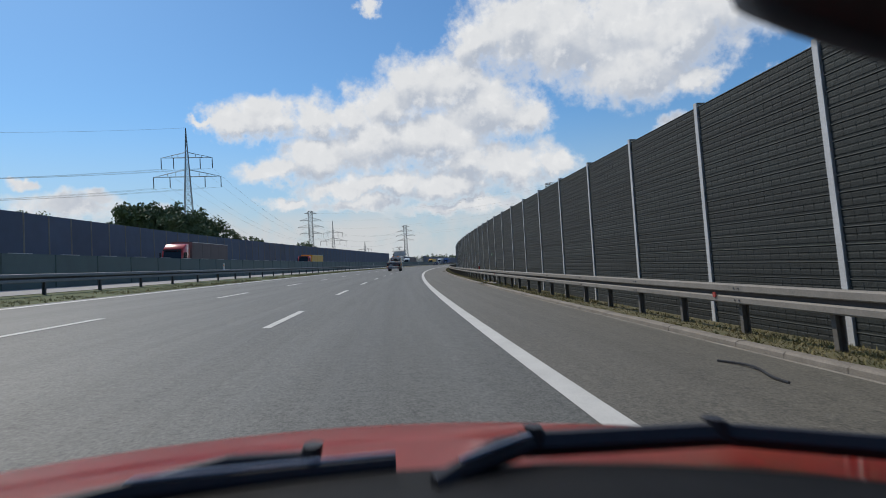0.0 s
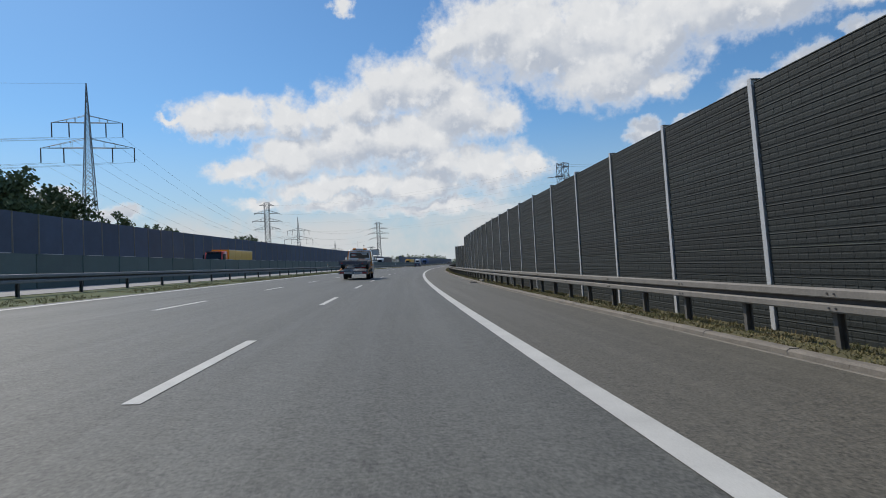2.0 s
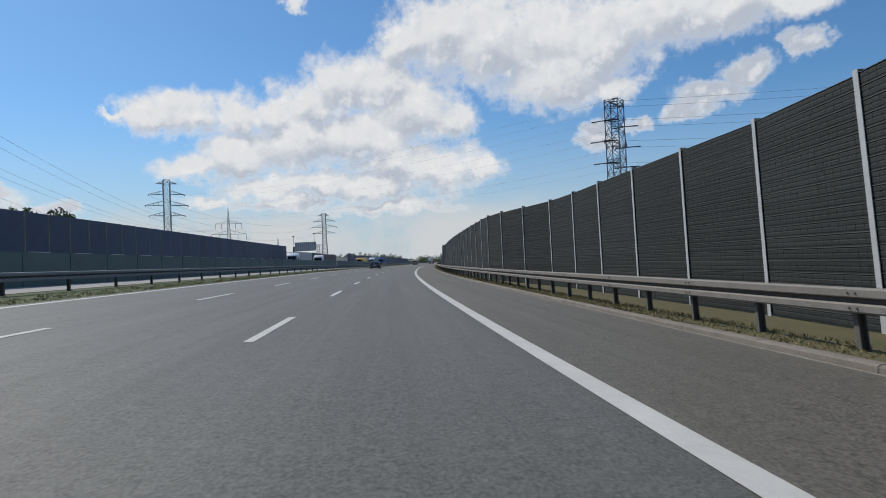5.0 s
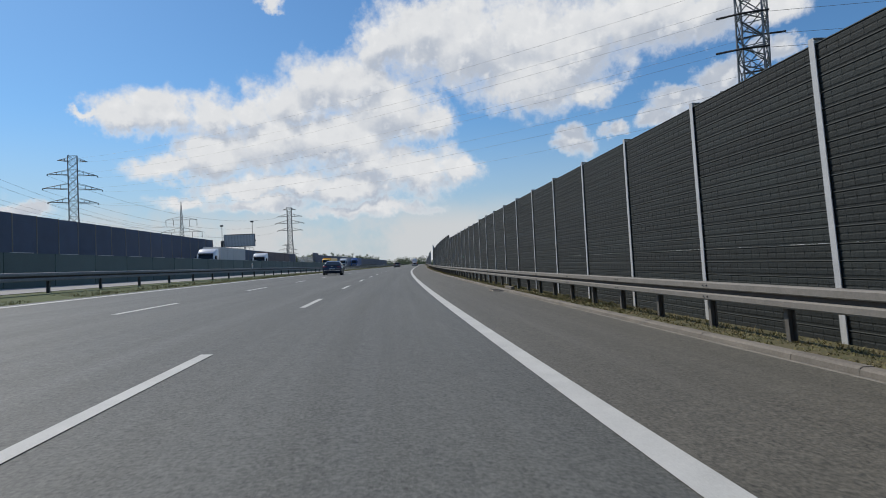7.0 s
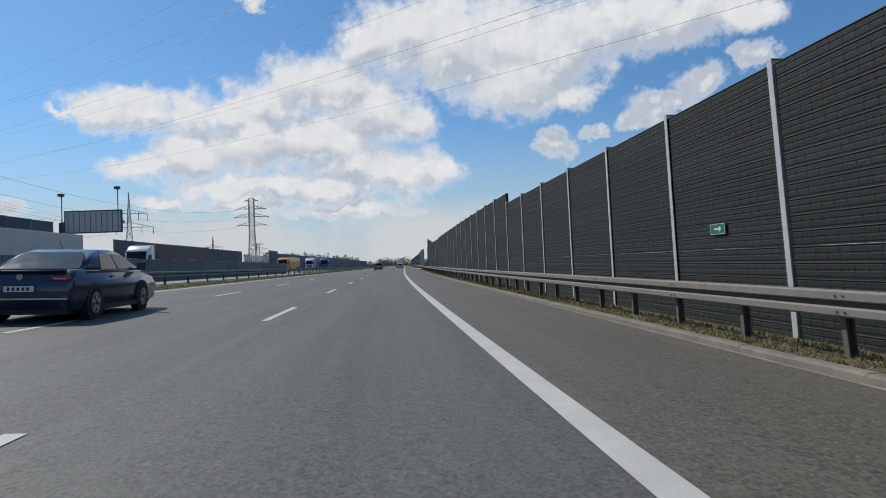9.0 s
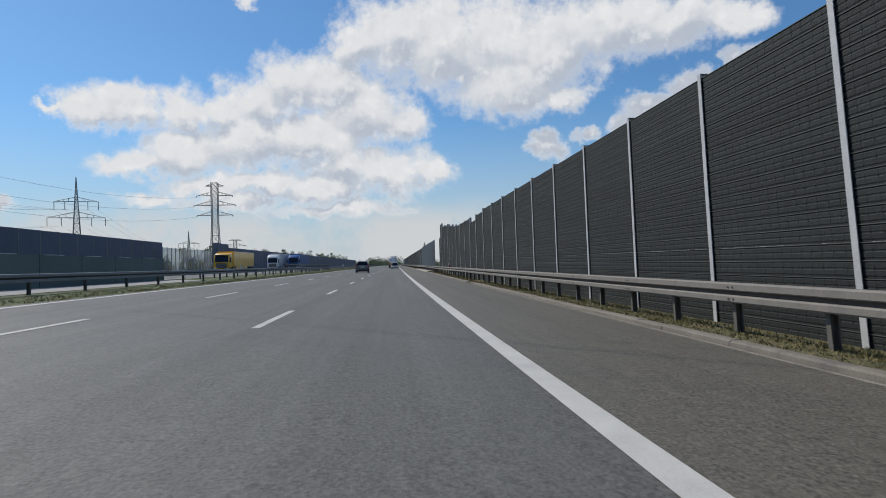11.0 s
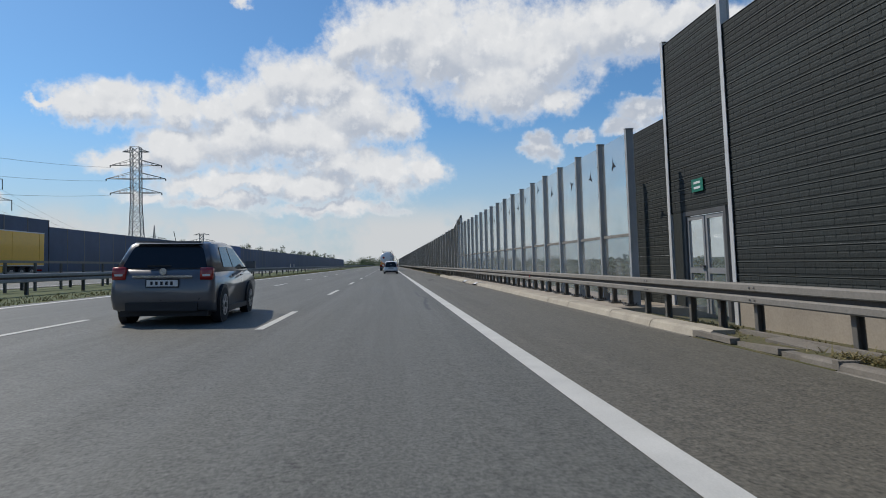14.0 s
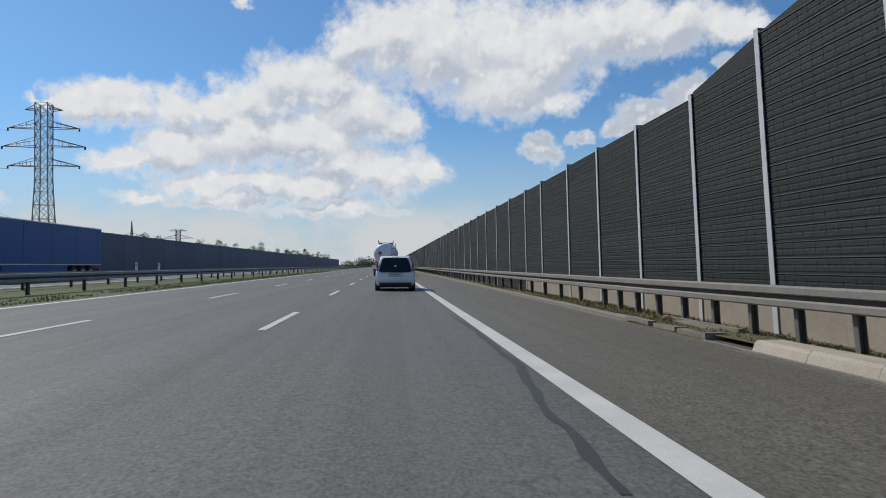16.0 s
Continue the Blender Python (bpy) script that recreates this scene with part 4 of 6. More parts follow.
# dark blue saloon in the left lane
saloon = car("saloon_car", "dark blue four-door saloon with chrome trim changing lanes", at_road(250.8, -6.5, 0, 2.2, banked=True), "navy", 4.80, 1.85,
             [(0.05, 0.28), (0.0, 0.55), (0.03, 0.84), (0.16, 0.98), (0.75, 1.00), (3.55, 0.95), (4.45, 0.82), (4.78, 0.60), (4.76, 0.28), (4.4, 0.20), (0.4, 0.20)], 0.95,
             [(0.55, 0.93), (1.30, 1.30), (1.75, 1.41), (2.45, 1.42), (2.85, 1.36), (3.75, 0.92)],
             (0.68, 1.00, 1.33, 1.335), (3.62, 0.98, 2.93, 1.345), [[(1.35, 1.0), (2.20, 1.0), (2.20, 1.33), (1.62, 1.31)], [(2.27, 1.0), (3.35, 1.0), (2.80, 1.31), (2.27, 1.33)]],
             (1.02, 3.74), 0.33, roof_w=0.72, rear_lamp=[(0.005, 0.12, 0.79, 0.885, 0.52, 0.86)])
plate_bars(saloon, 0.0, -0.005, 0.64)
part("chrome_strip", box(-0.84, 0.84, -0.015, 0.02, 0.44, 0.47), "chrome", saloon)
part("badge", disc(0.0, -0.0, 0.86, 0.06, 0.02, "y", 14), "chrome", saloon)
part("boot_lip", box(-0.72, 0.72, 0.06, 0.20, 0.985, 1.01), "navy", saloon, bevel=0.01)
for sgn in (-1, 1):
    part("window_trim", box(sgn * 0.885 - 0.012, sgn * 0.885 + 0.012, 1.30, 3.40, 0.975, 0.995), "chrome", saloon)

# dark grey hatchback in the middle lane
hatch = car("hatchback", "dark grey five-door hatchback with red tail lamps", at_road(371.8, -3.95, 0, 2.0, banked=True), "grey", 4.22, 1.76,
            [(0.04, 0.28), (0.0, 0.48), (0.03, 0.86), (0.12, 0.99), (3.20, 0.98), (3.90, 0.84), (4.20, 0.62), (4.18, 0.28), (3.9, 0.20), (0.4, 0.20)], 0.96,
            [(0.10, 0.93), (0.36, 1.42), (0.60, 1.49), (1.90, 1.52), (2.35, 1.46), (3.30, 0.95)],
            (0.13, 1.00, 0.345, 1.405), (3.18, 1.0, 2.42, 1.43), [[(0.85, 1.02), (1.62, 1.02), (1.62, 1.42), (1.0, 1.40)], [(1.69, 1.02), (2.85, 1.02), (2.28, 1.40), (1.69, 1.42)]],
            (0.80, 3.40), 0.32, roof_w=0.76, rear_lamp=[(0.005, 0.16, 0.80, 1.02, 0.62, 0.845)])
plate_bars(hatch, 0.0, -0.005, 0.74)
part("tailgate_strip", box(-0.50, 0.50, -0.015, 0.02, 0.84, 0.875), "chrome", hatch)
part("badge", disc(0.0, 0.02, 0.945, 0.06, 0.02, "y", 14), "chrome", hatch)
part("rear_wiper", box(-0.30, 0.10, 0.115, 0.135, 1.03, 1.055), "black", hatch)
part("roof_spoiler", box(-0.56, 0.56, 0.26, 0.46, 1.455, 1.49), "grey", hatch, bevel=0.012)
part("diffuser", box(-0.60, 0.60, -0.015, 0.10, 0.26, 0.40), "black", hatch, bevel=0.02)


# ---- lorries ----
def lorry(label, m, cab_paint, box_mat, length=16.0, tall=3.95, roof_box=True, tail="lamp_red", name="lorry", low=1.05):
    """A tractor with a box trailer; rear at y = 0, cab at the front."""
    t = empty(name, label, "lorry", "lorries", m=m)
    yc = length - 2.3
    cab = part("cab", hull([(yc, 1.0), (yc, 2.95), (yc + 0.35, tall - 0.25 if roof_box else 3.0), (yc + 1.2, tall - 0.35 if roof_box else 3.05), (yc + 2.05, 2.95), (yc + 2.28, 1.75), (yc + 2.3, 0.55), (yc + 0.9, 0.5)], 2.48, 0.10), cab_paint, t, smooth=True)
    part("windscreen", slab([(1.08, yc + 2.285, 1.80), (-1.08, yc + 2.285, 1.80), (-1.02, yc + 2.07, 2.78), (1.02, yc + 2.07, 2.78)], 0.015), "dark_glass", cab)
    part("sun_visor", box(-1.05, 1.05, yc + 2.04, yc + 2.30, 2.80, 2.98), "black", cab, bevel=0.03)
    part("grille", box(-0.85, 0.85, yc + 2.27, yc + 2.31, 0.85, 1.60), "black", cab, bevel=0.02)
    for k in range(4):
        part("grille_bar", box(-0.82, 0.82, yc + 2.31, yc + 2.325, 0.95 + 0.16 * k, 1.0 + 0.16 * k), "rim", cab)
    for sgn in (-1, 1):
        part("side_window", slab([(sgn * 1.245, yc + 0.9, 1.85), (sgn * 1.245, yc + 1.95, 1.75), (sgn * 1.245, yc + 1.85, 2.65), (sgn * 1.245, yc + 0.9, 2.65)][::sgn], 0.01), "dark_glass", cab)
        part("mirror", box(sgn * 1.42 - 0.09, sgn * 1.42 + 0.09, yc + 2.1, yc + 2.2, 1.75, 2.55), "black", cab, bevel=0.03)
        part("headlamp", box(sgn * 0.95 - 0.2, sgn * 0.95 + 0.2, yc + 2.26, yc + 2.33, 0.66, 0.86), "lamp_clear", cab, bevel=0.03)
        part("tank", disc(sgn * 0.95, yc - 0.9, 0.75, 0.32, 1.0, "y", 14), "rim", t)
    trailer = part("trailer", box(-1.27, 1.27, 0.0, yc - 0.55, low, tall), box_mat, t, bevel=0.025)
    for z in (low + 0.01, tall - 0.07):
        for sgn in (-1, 1):
            part("edge_rail", box(sgn * 1.28 - 0.012, sgn * 1.28 + 0.012, 0.02, yc - 0.57, z, z + 0.07), "rim", trailer)
    for k in range(5):
        y = 0.6 + k * (yc - 1.6) / 4
        for sgn in (-1, 1):
            part("stake", box(sgn * 1.277 - 0.008, sgn * 1.277 + 0.008, y, y + 0.07, low + 0.08, tall - 0.08), box_mat, trailer)
    part("chassis", box(-0.5, 0.5, 0.3, length - 0.8, 0.72, low - 0.005), "black", t)
    for y in (1.6, 2.9, 4.2, yc + 0.1 - 0.9, yc + 1.35):
        for sgn in (-1, 1):
            wheel(t, sgn * 1.06, y, 0.5, 0.38, sgn, 0.55)
    part("underrun_bar", box(-1.2, 1.2, 0.02, 0.14, 0.45, 0.58), "rim", t)
    for sgn in (-1, 1):
        part("tail_lamp", box(sgn * 0.95 - 0.2, sgn * 0.95 + 0.2, -0.01, 0.05, 0.66, 0.78), tail, t)
        part("side_skirt", box(sgn * 1.22 - 0.015, sgn * 1.22 + 0.015, 5.2, yc - 2.2, 0.5, low - 0.02), box_mat, t)
    return t


D_SLOW, D_FASTER = -28.0, -24.3
lorry("lorry with a red cab and a grey tilt trailer", at_road(91.0, D_SLOW, 0.02, 180, banked=True), "red", "tarp_dark", 16)
lorry("lorry with a red cab and a yellow tipper body", at_road(156.5, D_SLOW, 0.02, 180, banked=True), "red", "yellow", 14, 3.3)
lorry("white lorry with a plain white box trailer", at_road(296.0, D_SLOW, 0.02, 180, banked=True), "white", "tarp", 16.5)
lorry("silver lorry with a dark brown box trailer", at_road(332.2, D_SLOW, 0.02, 180, banked=True), "white", "tarp_dark", 22)
lorry("yellow tipper lorry with a roof deflector", at_road(412.0, D_SLOW, 0.02, 180, banked=True), "yellow", "yellow", 18, 3.6)
lorry("white lorry with a white and brown box trailer", at_road(454.6, D_SLOW, 0.02, 180, banked=True), "white", "tarp", 17.5)
lorry("blue lorry with a long blue curtain-side trailer", at_road(461.2, D_FASTER, 0.02, 180, banked=True), "blue", "tarp_blue", 17.5)
suv = car("estate_car", "black estate car on the opposite carriageway", at_road(278.0, -21.0, 0.02, 180, banked=True), "black", 4.6, 1.85,
          [(0.04, 0.30), (0.0, 0.5), (0.03, 0.9), (0.12, 1.04), (3.4, 1.03), (4.3, 0.9), (4.58, 0.64), (4.56, 0.3), (4.2, 0.24), (0.4, 0.24)], 1.0,
          [(0.10, 0.98), (0.36, 1.54), (0.60, 1.62), (2.2, 1.63), (2.65, 1.56), (3.5, 1.0)],
          (0.13, 1.05, 0.345, 1.5), (3.4, 1.05, 2.72, 1.52), [[(0.85, 1.07), (1.72, 1.07), (1.72, 1.5), (1.0, 1.48)], [(1.79, 1.07), (3.05, 1.07), (2.5, 1.48), (1.79, 1.5)]],
          (0.85, 3.6), 0.35, roof_w=0.8, rear_lamp=[(0.0, 0.14, 0.9, 1.1, 0.6, 0.88)])

# ---- tanker ahead ----
tanker = empty("tanker_lorry", "white road tanker with a catwalk and red hazard diamond", "lorry", "lorries", m=at_road(472.5, -0.35, 0, banked=True))
secs = []
for y, k in ((0.0, 0.55), (0.06, 0.86), (0.22, 0.98), (0.4, 1.0), (9.6, 1.0), (9.9, 0.8)):
    secs.append([(1.25 * k * math.cos(a) * (1 - 0.06 * abs(math.sin(a))), y, 2.25 + 1.08 * k * math.sin(a)) for a in [2 * math.pi * i / 28 for i in range(28)]])
part("tank", loft(secs), "white", tanker, smooth=True)
part("catwalk", box(-0.75, 0.75, 0.5, 9.4, 3.28, 3.36), "galv_dark", tanker)
for sgn in (-1, 1):
    part("catwalk_rail", box(sgn * 0.75 - 0.03, sgn * 0.75 + 0.03, 0.5, 9.4, 3.36, 3.60), "galv", tanker)
    part("rear_light_panel", box(sgn * 0.95 - 0.28, sgn * 0.95 + 0.28, -0.05, 0.05, 0.75, 1.02), "lamp_red", tanker)
    part("mudguard", box(sgn * 1.0 - 0.24, sgn * 1.0 + 0.24, 0.1, 0.16, 0.35, 1.1), "black", tanker)
part("rear_bumper", box(-1.22, 1.22, -0.06, 0.1, 1.05, 1.22), "orange", tanker, "orange reflective board", bevel=0.02)
part("underrun_bar", box(-1.15, 1.15, 0.0, 0.12, 0.45, 0.6), "galv", tanker)
part("hazard_diamond", slab([(-0.6, -0.01, 2.05), (-0.36, -0.01, 2.29), (-0.6, -0.01, 2.53), (-0.84, -0.01, 2.29)], 0.02), "lamp_red", tanker, "red hazard diamond")
part("ladder", box(0.55, 0.6, -0.04, 0.0, 1.2, 3.3, box(0.95, 1.0, -0.04, 0.0, 1.2, 3.3)), "tarp", tanker)
for k in range(7):
    part("rung", box(0.6, 0.95, -0.035, -0.01, 1.35 + 0.28 * k, 1.38 + 0.28 * k), "galv", tanker)
part("chassis", box(-0.5, 0.5, 0.3, 13.5, 0.7, 1.15), "black", tanker)
part("cab", hull([(10.6, 1.0), (10.6, 2.9), (11.2, 3.1), (12.5, 2.9), (12.8, 1.7), (12.8, 0.55), (11.4, 0.5)], 2.45, 0.1), "orange", tanker, smooth=True)
for y in (1.4, 2.7, 4.0, 10.4, 12.2):
    for sgn in (-1, 1):
        wheel(tanker, sgn * 1.05, y, 0.5, 0.38, sgn, 0.55)
plate_bars(tanker, 0.0, -0.07, 0.88)

# ---- recovery truck in the middle lane ----
tow = empty("tow_truck", "white recovery truck with orange bed rails and amber roof beacons", "truck", m=at_road(99.2, -3.66, 0, banked=True))
TW = 2.04
# cab: rear wall at y = 5.0
cab = part("cab", hull([(5.0, 0.55), (5.0, 2.16), (5.12, 2.26), (5.9, 2.28), (6.25, 2.20), (6.95, 1.42), (7.55, 1.18), (7.72, 0.95), (7.72, 0.42), (5.4, 0.40)], 1.98, 0.09, top=(1.25, 2.28, 0.88)), "white", tow, smooth=True)
part("rear_window", slab([(-0.77, 4.995, 1.62), (0.77, 4.995, 1.62), (0.72, 4.995, 2.04), (-0.72, 4.995, 2.04)], 0.012), "dark_glass", cab)
for k, (x0, x1, z) in enumerate(((-0.62, -0.25, 1.93), (-0.62, -0.3, 1.86), (-0.62, -0.2, 1.79), (-0.62, -0.34, 1.72), (0.15, 0.62, 1.95), (0.2, 0.6, 1.88))):
    part("window_lettering", box(x0, x1, 4.975, 4.98, z, z + 0.035), "lamp_red" if k in (0, 3) else "plate", cab, "faded printed bar")
part("lettering_bar", box(-0.22, 0.32, 4.985, 4.99, 2.08, 2.125), "ink", cab)
part("lettering_bar", box(-0.10, 0.48, 4.985, 4.99, 1.57, 1.62), "ink", cab)
part("orange_top", box(-0.84, 0.84, 4.97, 4.995, 2.14, 2.19), "orange", cab)
for sgn in (-1, 1):
    part("orange_edge", loft([[(sgn * w - 0.04, 4.97, z), (sgn * w + 0.04, 4.97, z), (sgn * w + 0.04, 4.995, z), (sgn * w - 0.04, 4.995, z)] for w, z in ((0.95, 0.95), (0.945, 1.3), (0.845, 2.14))]), "orange", cab)
    part("work_lamp", box(sgn * 0.70 - 0.055, sgn * 0.70 + 0.055, 4.93, 4.985, 2.06, 2.16), "black", cab, bevel=0.01)
    part("work_lamp_glass", box(sgn * 0.70 - 0.042, sgn * 0.70 + 0.042, 4.92, 4.931, 2.072, 2.148), "lamp_clear", cab)
    part("side_window", slab([(sgn * 0.965, 5.35, 1.42), (sgn * 0.965, 6.55, 1.42), (sgn * 0.89, 6.12, 2.02), (sgn * 0.885, 5.35, 2.06)][::sgn], 0.01), "dark_glass", cab)
    part("side_stripe", box(sgn * 0.985 - 0.012, sgn * 0.985 + 0.012, 5.15, 7.0, 1.02, 1.14), "orange", cab)
    part("door_seam", box(sgn * 0.992 - 0.006, sgn * 0.992 + 0.006, 5.28, 5.295, 0.55, 1.9), "black", cab)
    part("door_handle", box(sgn * 1.0 - 0.015, sgn * 1.0 + 0.015, 5.38, 5.55, 1.22, 1.26), "black", cab)
    part("lower_cladding", box(sgn * 0.99 - 0.015, sgn * 0.99 + 0.015, 5.1, 5.95, 0.42, 0.62), "tarp", cab)
    part("mirror_arm", tube([(sgn * 0.97, 6.45, 1.40), (sgn * 1.12, 6.5, 1.52)], 0.022), "black", cab)
    part("mirror", box(sgn * 1.20 - 0.10, sgn * 1.20 + 0.10, 6.44, 6.56, 1.40, 1.74), "black", cab, "tall black door mirror", bevel=0.04)
    part("mirror_face", box(sgn * 1.20 - 0.075, sgn * 1.20 + 0.075, 6.43, 6.442, 1.45, 1.69), "chrome", cab)
    part("wheel_arch", disc(sgn * 0.93, 6.55, 0.37, 0.42, 0.12, "x", 22), "black", cab)
    wheel(tow, sgn * 0.88, 6.55, 0.35, 0.22, sgn, 0.6)
    wheel(tow, sgn * 0.86, 3.15, 0.35, 0.30, sgn, 0.6)
part("windscreen", slab([(0.86, 6.97, 1.42), (-0.86, 6.97, 1.42), (-0.82, 6.27, 2.17), (0.82, 6.27, 2.17)], 0.012), "dark_glass", cab)
part("panel_window_frame", box(0.30, 0.92, 4.96, 4.985, 1.02, 1.34), "orange", cab, "orange framed lower panel")
part("panel_window", box(0.36, 0.86, 4.95, 4.962, 1.06, 1.30), "tarp", cab)
beacon = part("beacon_bar", box(-0.55, 0.55, 5.10, 5.32, 2.25, 2.275), "black", tow)
part("beacon_centre", box(-0.28, 0.28, 5.09, 5.33, 2.275, 2.365), "plate", beacon, "white box between the beacons", bevel=0.015)
for sgn in (-1, 1):
    part("amber_lamp", hull([(5.08, 2.275), (5.09, 2.345), (5.15, 2.40), (5.27, 2.40), (5.33, 2.345), (5.34, 2.275)], 0.27, 0.03, x0=sgn * 0.42), "amber", beacon, smooth=True)
part("antenna", tube([(-0.12, 5.25, 2.3), (-0.20, 5.12, 3.0)], 0.006), "black", tow)
# chassis and sloping bed
part("chassis", box(-0.42, 0.42, 0.3, 6.0, 0.40, 0.62), "black", tow)
bed = part("bed", loft([[(-TW / 2, 0.0, 0.56), (TW / 2, 0.0, 0.56), (TW / 2, 0.0, 0.63), (-TW / 2, 0.0, 0.63)],
                        [(-TW / 2, 2.3, 0.73), (TW / 2, 2.3, 0.73), (TW / 2, 2.3, 0.80), (-TW / 2, 2.3, 0.80)],
                        [(-TW / 2, 4.85, 0.75), (TW / 2, 4.85, 0.75), (TW / 2, 4.85, 0.82), (-TW / 2, 4.85, 0.82)]]), "bed", tow, "dark perforated steel loading bed")


def bed_z(y):
    return 0.63 + 0.17 * min(1.0, y / 2.3) + (0.02 * (y - 2.3) / 2.55 if y > 2.3 else 0)


for sgn in (-1, 1):
    x0, x1 = sgn * (TW / 2) - 0.035, sgn * (TW / 2) + 0.035
    part("bed_rail", loft([[(x0, y, z), (x1, y, z), (x1, y, z + 0.075), (x0, y, z + 0.075)] for y, z in ((0.2, 0.58), (0.45, 0.61), (2.35, 0.82), (4.9, 0.83))]), "orange", tow, "orange painted bed rail", bevel=0.008)
    part("lower_rail", loft([[(x0, y, z), (x1, y, z), (x1, y, z + 0.085), (x0, y, z + 0.085)] for y, z in ((0.4, 0.40), (2.3, 0.49))]), "orange", tow, "orange painted lower rail", bevel=0.008)
    part("side_step", box(x0, x1, 3.55, 5.0, 0.42, 0.54), "orange", tow, bevel=0.01)
    for y in (0.9, 1.5, 2.2, 3.9, 4.5):
        part("upright", box(sgn * TW / 2 - 0.02, sgn * TW / 2 + 0.02, y, y + 0.05, 0.44, bed_z(y)), "steel", tow)
    part("tail_lamp", box(sgn * 0.80 - 0.15, sgn * 0.80 + 0.15, -0.06, -0.031, 0.46, 0.56), "lamp_red", tow, "red rear lamp", bevel=0.01)
    part("side_marker", box(sgn * 1.06 - 0.015, sgn * 1.06 + 0.015, 0.05, 0.10, 0.54, 0.58), "lamp_red", tow)
tail = part("tail_board", box(-TW / 2 - 0.02, TW / 2 + 0.02, -0.03, 0.06, 0.42, 0.60), "steel", tow, "grey steel tail board", bevel=0.01)
for x in (0.35, -0.35):
    p = part("name_plate", box(x - 0.28, x + 0.28, -0.05, -0.031, 0.455, 0.57), "plate", tow)
    for k in range(6):
        part("bar", box(x - 0.20 + k * 0.075, x - 0.155 + k * 0.075, -0.056, -0.051, 0.475, 0.55), "ink", p)
# steel plates of the bed, whitened to paint in the sun on them
for y0, y1, x0, x1 in ((0.85, 1.25, -0.78, 0.35), (1.4, 1.75, -0.80, 0.05), (1.4, 1.75, 0.12, 0.70), (0.45, 0.6, -0.9, -0.4), (1.9, 2.15, -0.4, 0.62), (0.62, 0.74, -0.1, 0.5), (1.0, 1.2, 0.42, 0.8), (2.3, 2.5, -0.6, 0.3)):
    part("bare_plate", loft([[(x0, y, bed_z(y) + 0.003), (x1, y, bed_z(y) + 0.003), (x1, y, bed_z(y) + 0.012), (x0, y, bed_z(y) + 0.012)] for y in (y0, y1)]), "plate", tow, "worn steel plate with sun glare painted in as white")
holes = bmesh.new()
for i in range(9):
    for j in range(6):
        y = 0.25 + i * 0.24
        x = -0.85 + j * 0.34
        disc(x, y, bed_z(y) + 0.004, 0.03, 0.012, "z", 8, holes)
tagged(part("perforation", holes, "plate", tow), kind="stuff")
part("winch", box(-0.35, 0.15, 4.4, 4.75, 0.82, 1.08), "steel", tow, bevel=0.02)
part("strap", box(-0.2, 0.6, 3.4, 3.7, 0.81, 0.88), "lamp_red", tow, "red webbing strap", bevel=0.02)
part("tool_box", box(0.2, 0.96, 4.3, 4.85, 0.82, 0.94), "lamp_red", tow, bevel=0.01)

# dark car trailer carried on the bed
cargo = empty("car_trailer", "dark blue tandem-axle car trailer carried on the truck bed", "trailer", m=at_road(99.2, -3.66, 0, banked=True))


def tilt(y):
    """The carried trailer lies nose up."""
    return 0.036 * (y - 0.3)


def tilted(x0, x1, y0, y1, z0, z1):
    return loft([[(x0, y, z0 + tilt(y)), (x1, y, z0 + tilt(y)), (x1, y, z1 + tilt(y)), (x0, y, z1 + tilt(y))] for y in (y0, y1)])


for x0, x1 in ((-1.02, -0.52), (0.42, 0.92)):
    part("runway", tilted(x0, x1, 0.36, 4.4, 1.25, 1.33), "tarp_dark", cargo, "worn dark wheel runway", bevel=0.01)
part("side_beam", tilted(0.93, 0.99, 0.34, 4.42, 1.16, 1.30), "steel", cargo, bevel=0.008)
part("side_beam", tilted(-1.09, -1.03, 0.34, 4.42, 1.16, 1.30), "steel", cargo, bevel=0.008)
part("tail_frame", tilted(-1.08, 0.98, 0.28, 0.335, 1.09, 1.34), "navy", cargo, bevel=0.01)
for k in range(5):
    part("deck_rib", tilted(-1.02, 0.92, 0.7 + 0.85 * k, 0.78 + 0.85 * k, 1.332, 1.35), "galv", cargo)
for x in (-0.98, 0.86):
    part("fender", box(x - 0.13, x + 0.16, 1.50, 2.75, 1.335, 1.365), "steel", cargo, bevel=0.015)
    part("fender_end", box(x - 0.13, x + 0.16, 1.47, 1.50, 1.14, 1.365), "steel", cargo)
    part("fender_end", box(x - 0.13, x + 0.16, 2.75, 2.78, 1.14, 1.365), "steel", cargo)
    for y in (1.82, 2.42):
        wh = part("wheel", disc(x, y, bed_z(y) + 0.255, 0.25, 0.2, "x", 20), "tyre", cargo, bevel=0.02)
        part("rim", disc(x + (0.1 if x > 0 else -0.1), y, bed_z(y) + 0.255, 0.15, 0.03, "x", 14), "steel", wh)
for x in (-0.85, 0.62):
    part("tail_lamp", box(x - 0.07, x + 0.07, 0.262, 0.279, 1.16, 1.23), "lamp_red", cargo)
part("axle_beam", box(-0.9, 0.8, 1.75, 2.5, 1.04, 1.12), "black", cargo)
part("cross_strip", box(-0.5, 0.35, 0.265, 0.278, 1.11, 1.135), "galv_pale", cargo)
for x in (-0.55, -0.05, 0.45):
    part("drop_bracket", box(x - 0.03, x + 0.03, 0.30, 0.36, 0.92, 1.10), "navy", cargo)
part("lashing", tube([(0.1, 2.6, 1.46), (0.2, 2.7, 1.54), (0.35, 2.8, 1.46), (0.5, 2.7, 1.52), (0.62, 2.6, 1.45)], 0.02), "orange", cargo)
part("reflector", box(0.70, 0.86, 1.45, 1.468, 1.18, 1.30), "galv_pale", cargo)
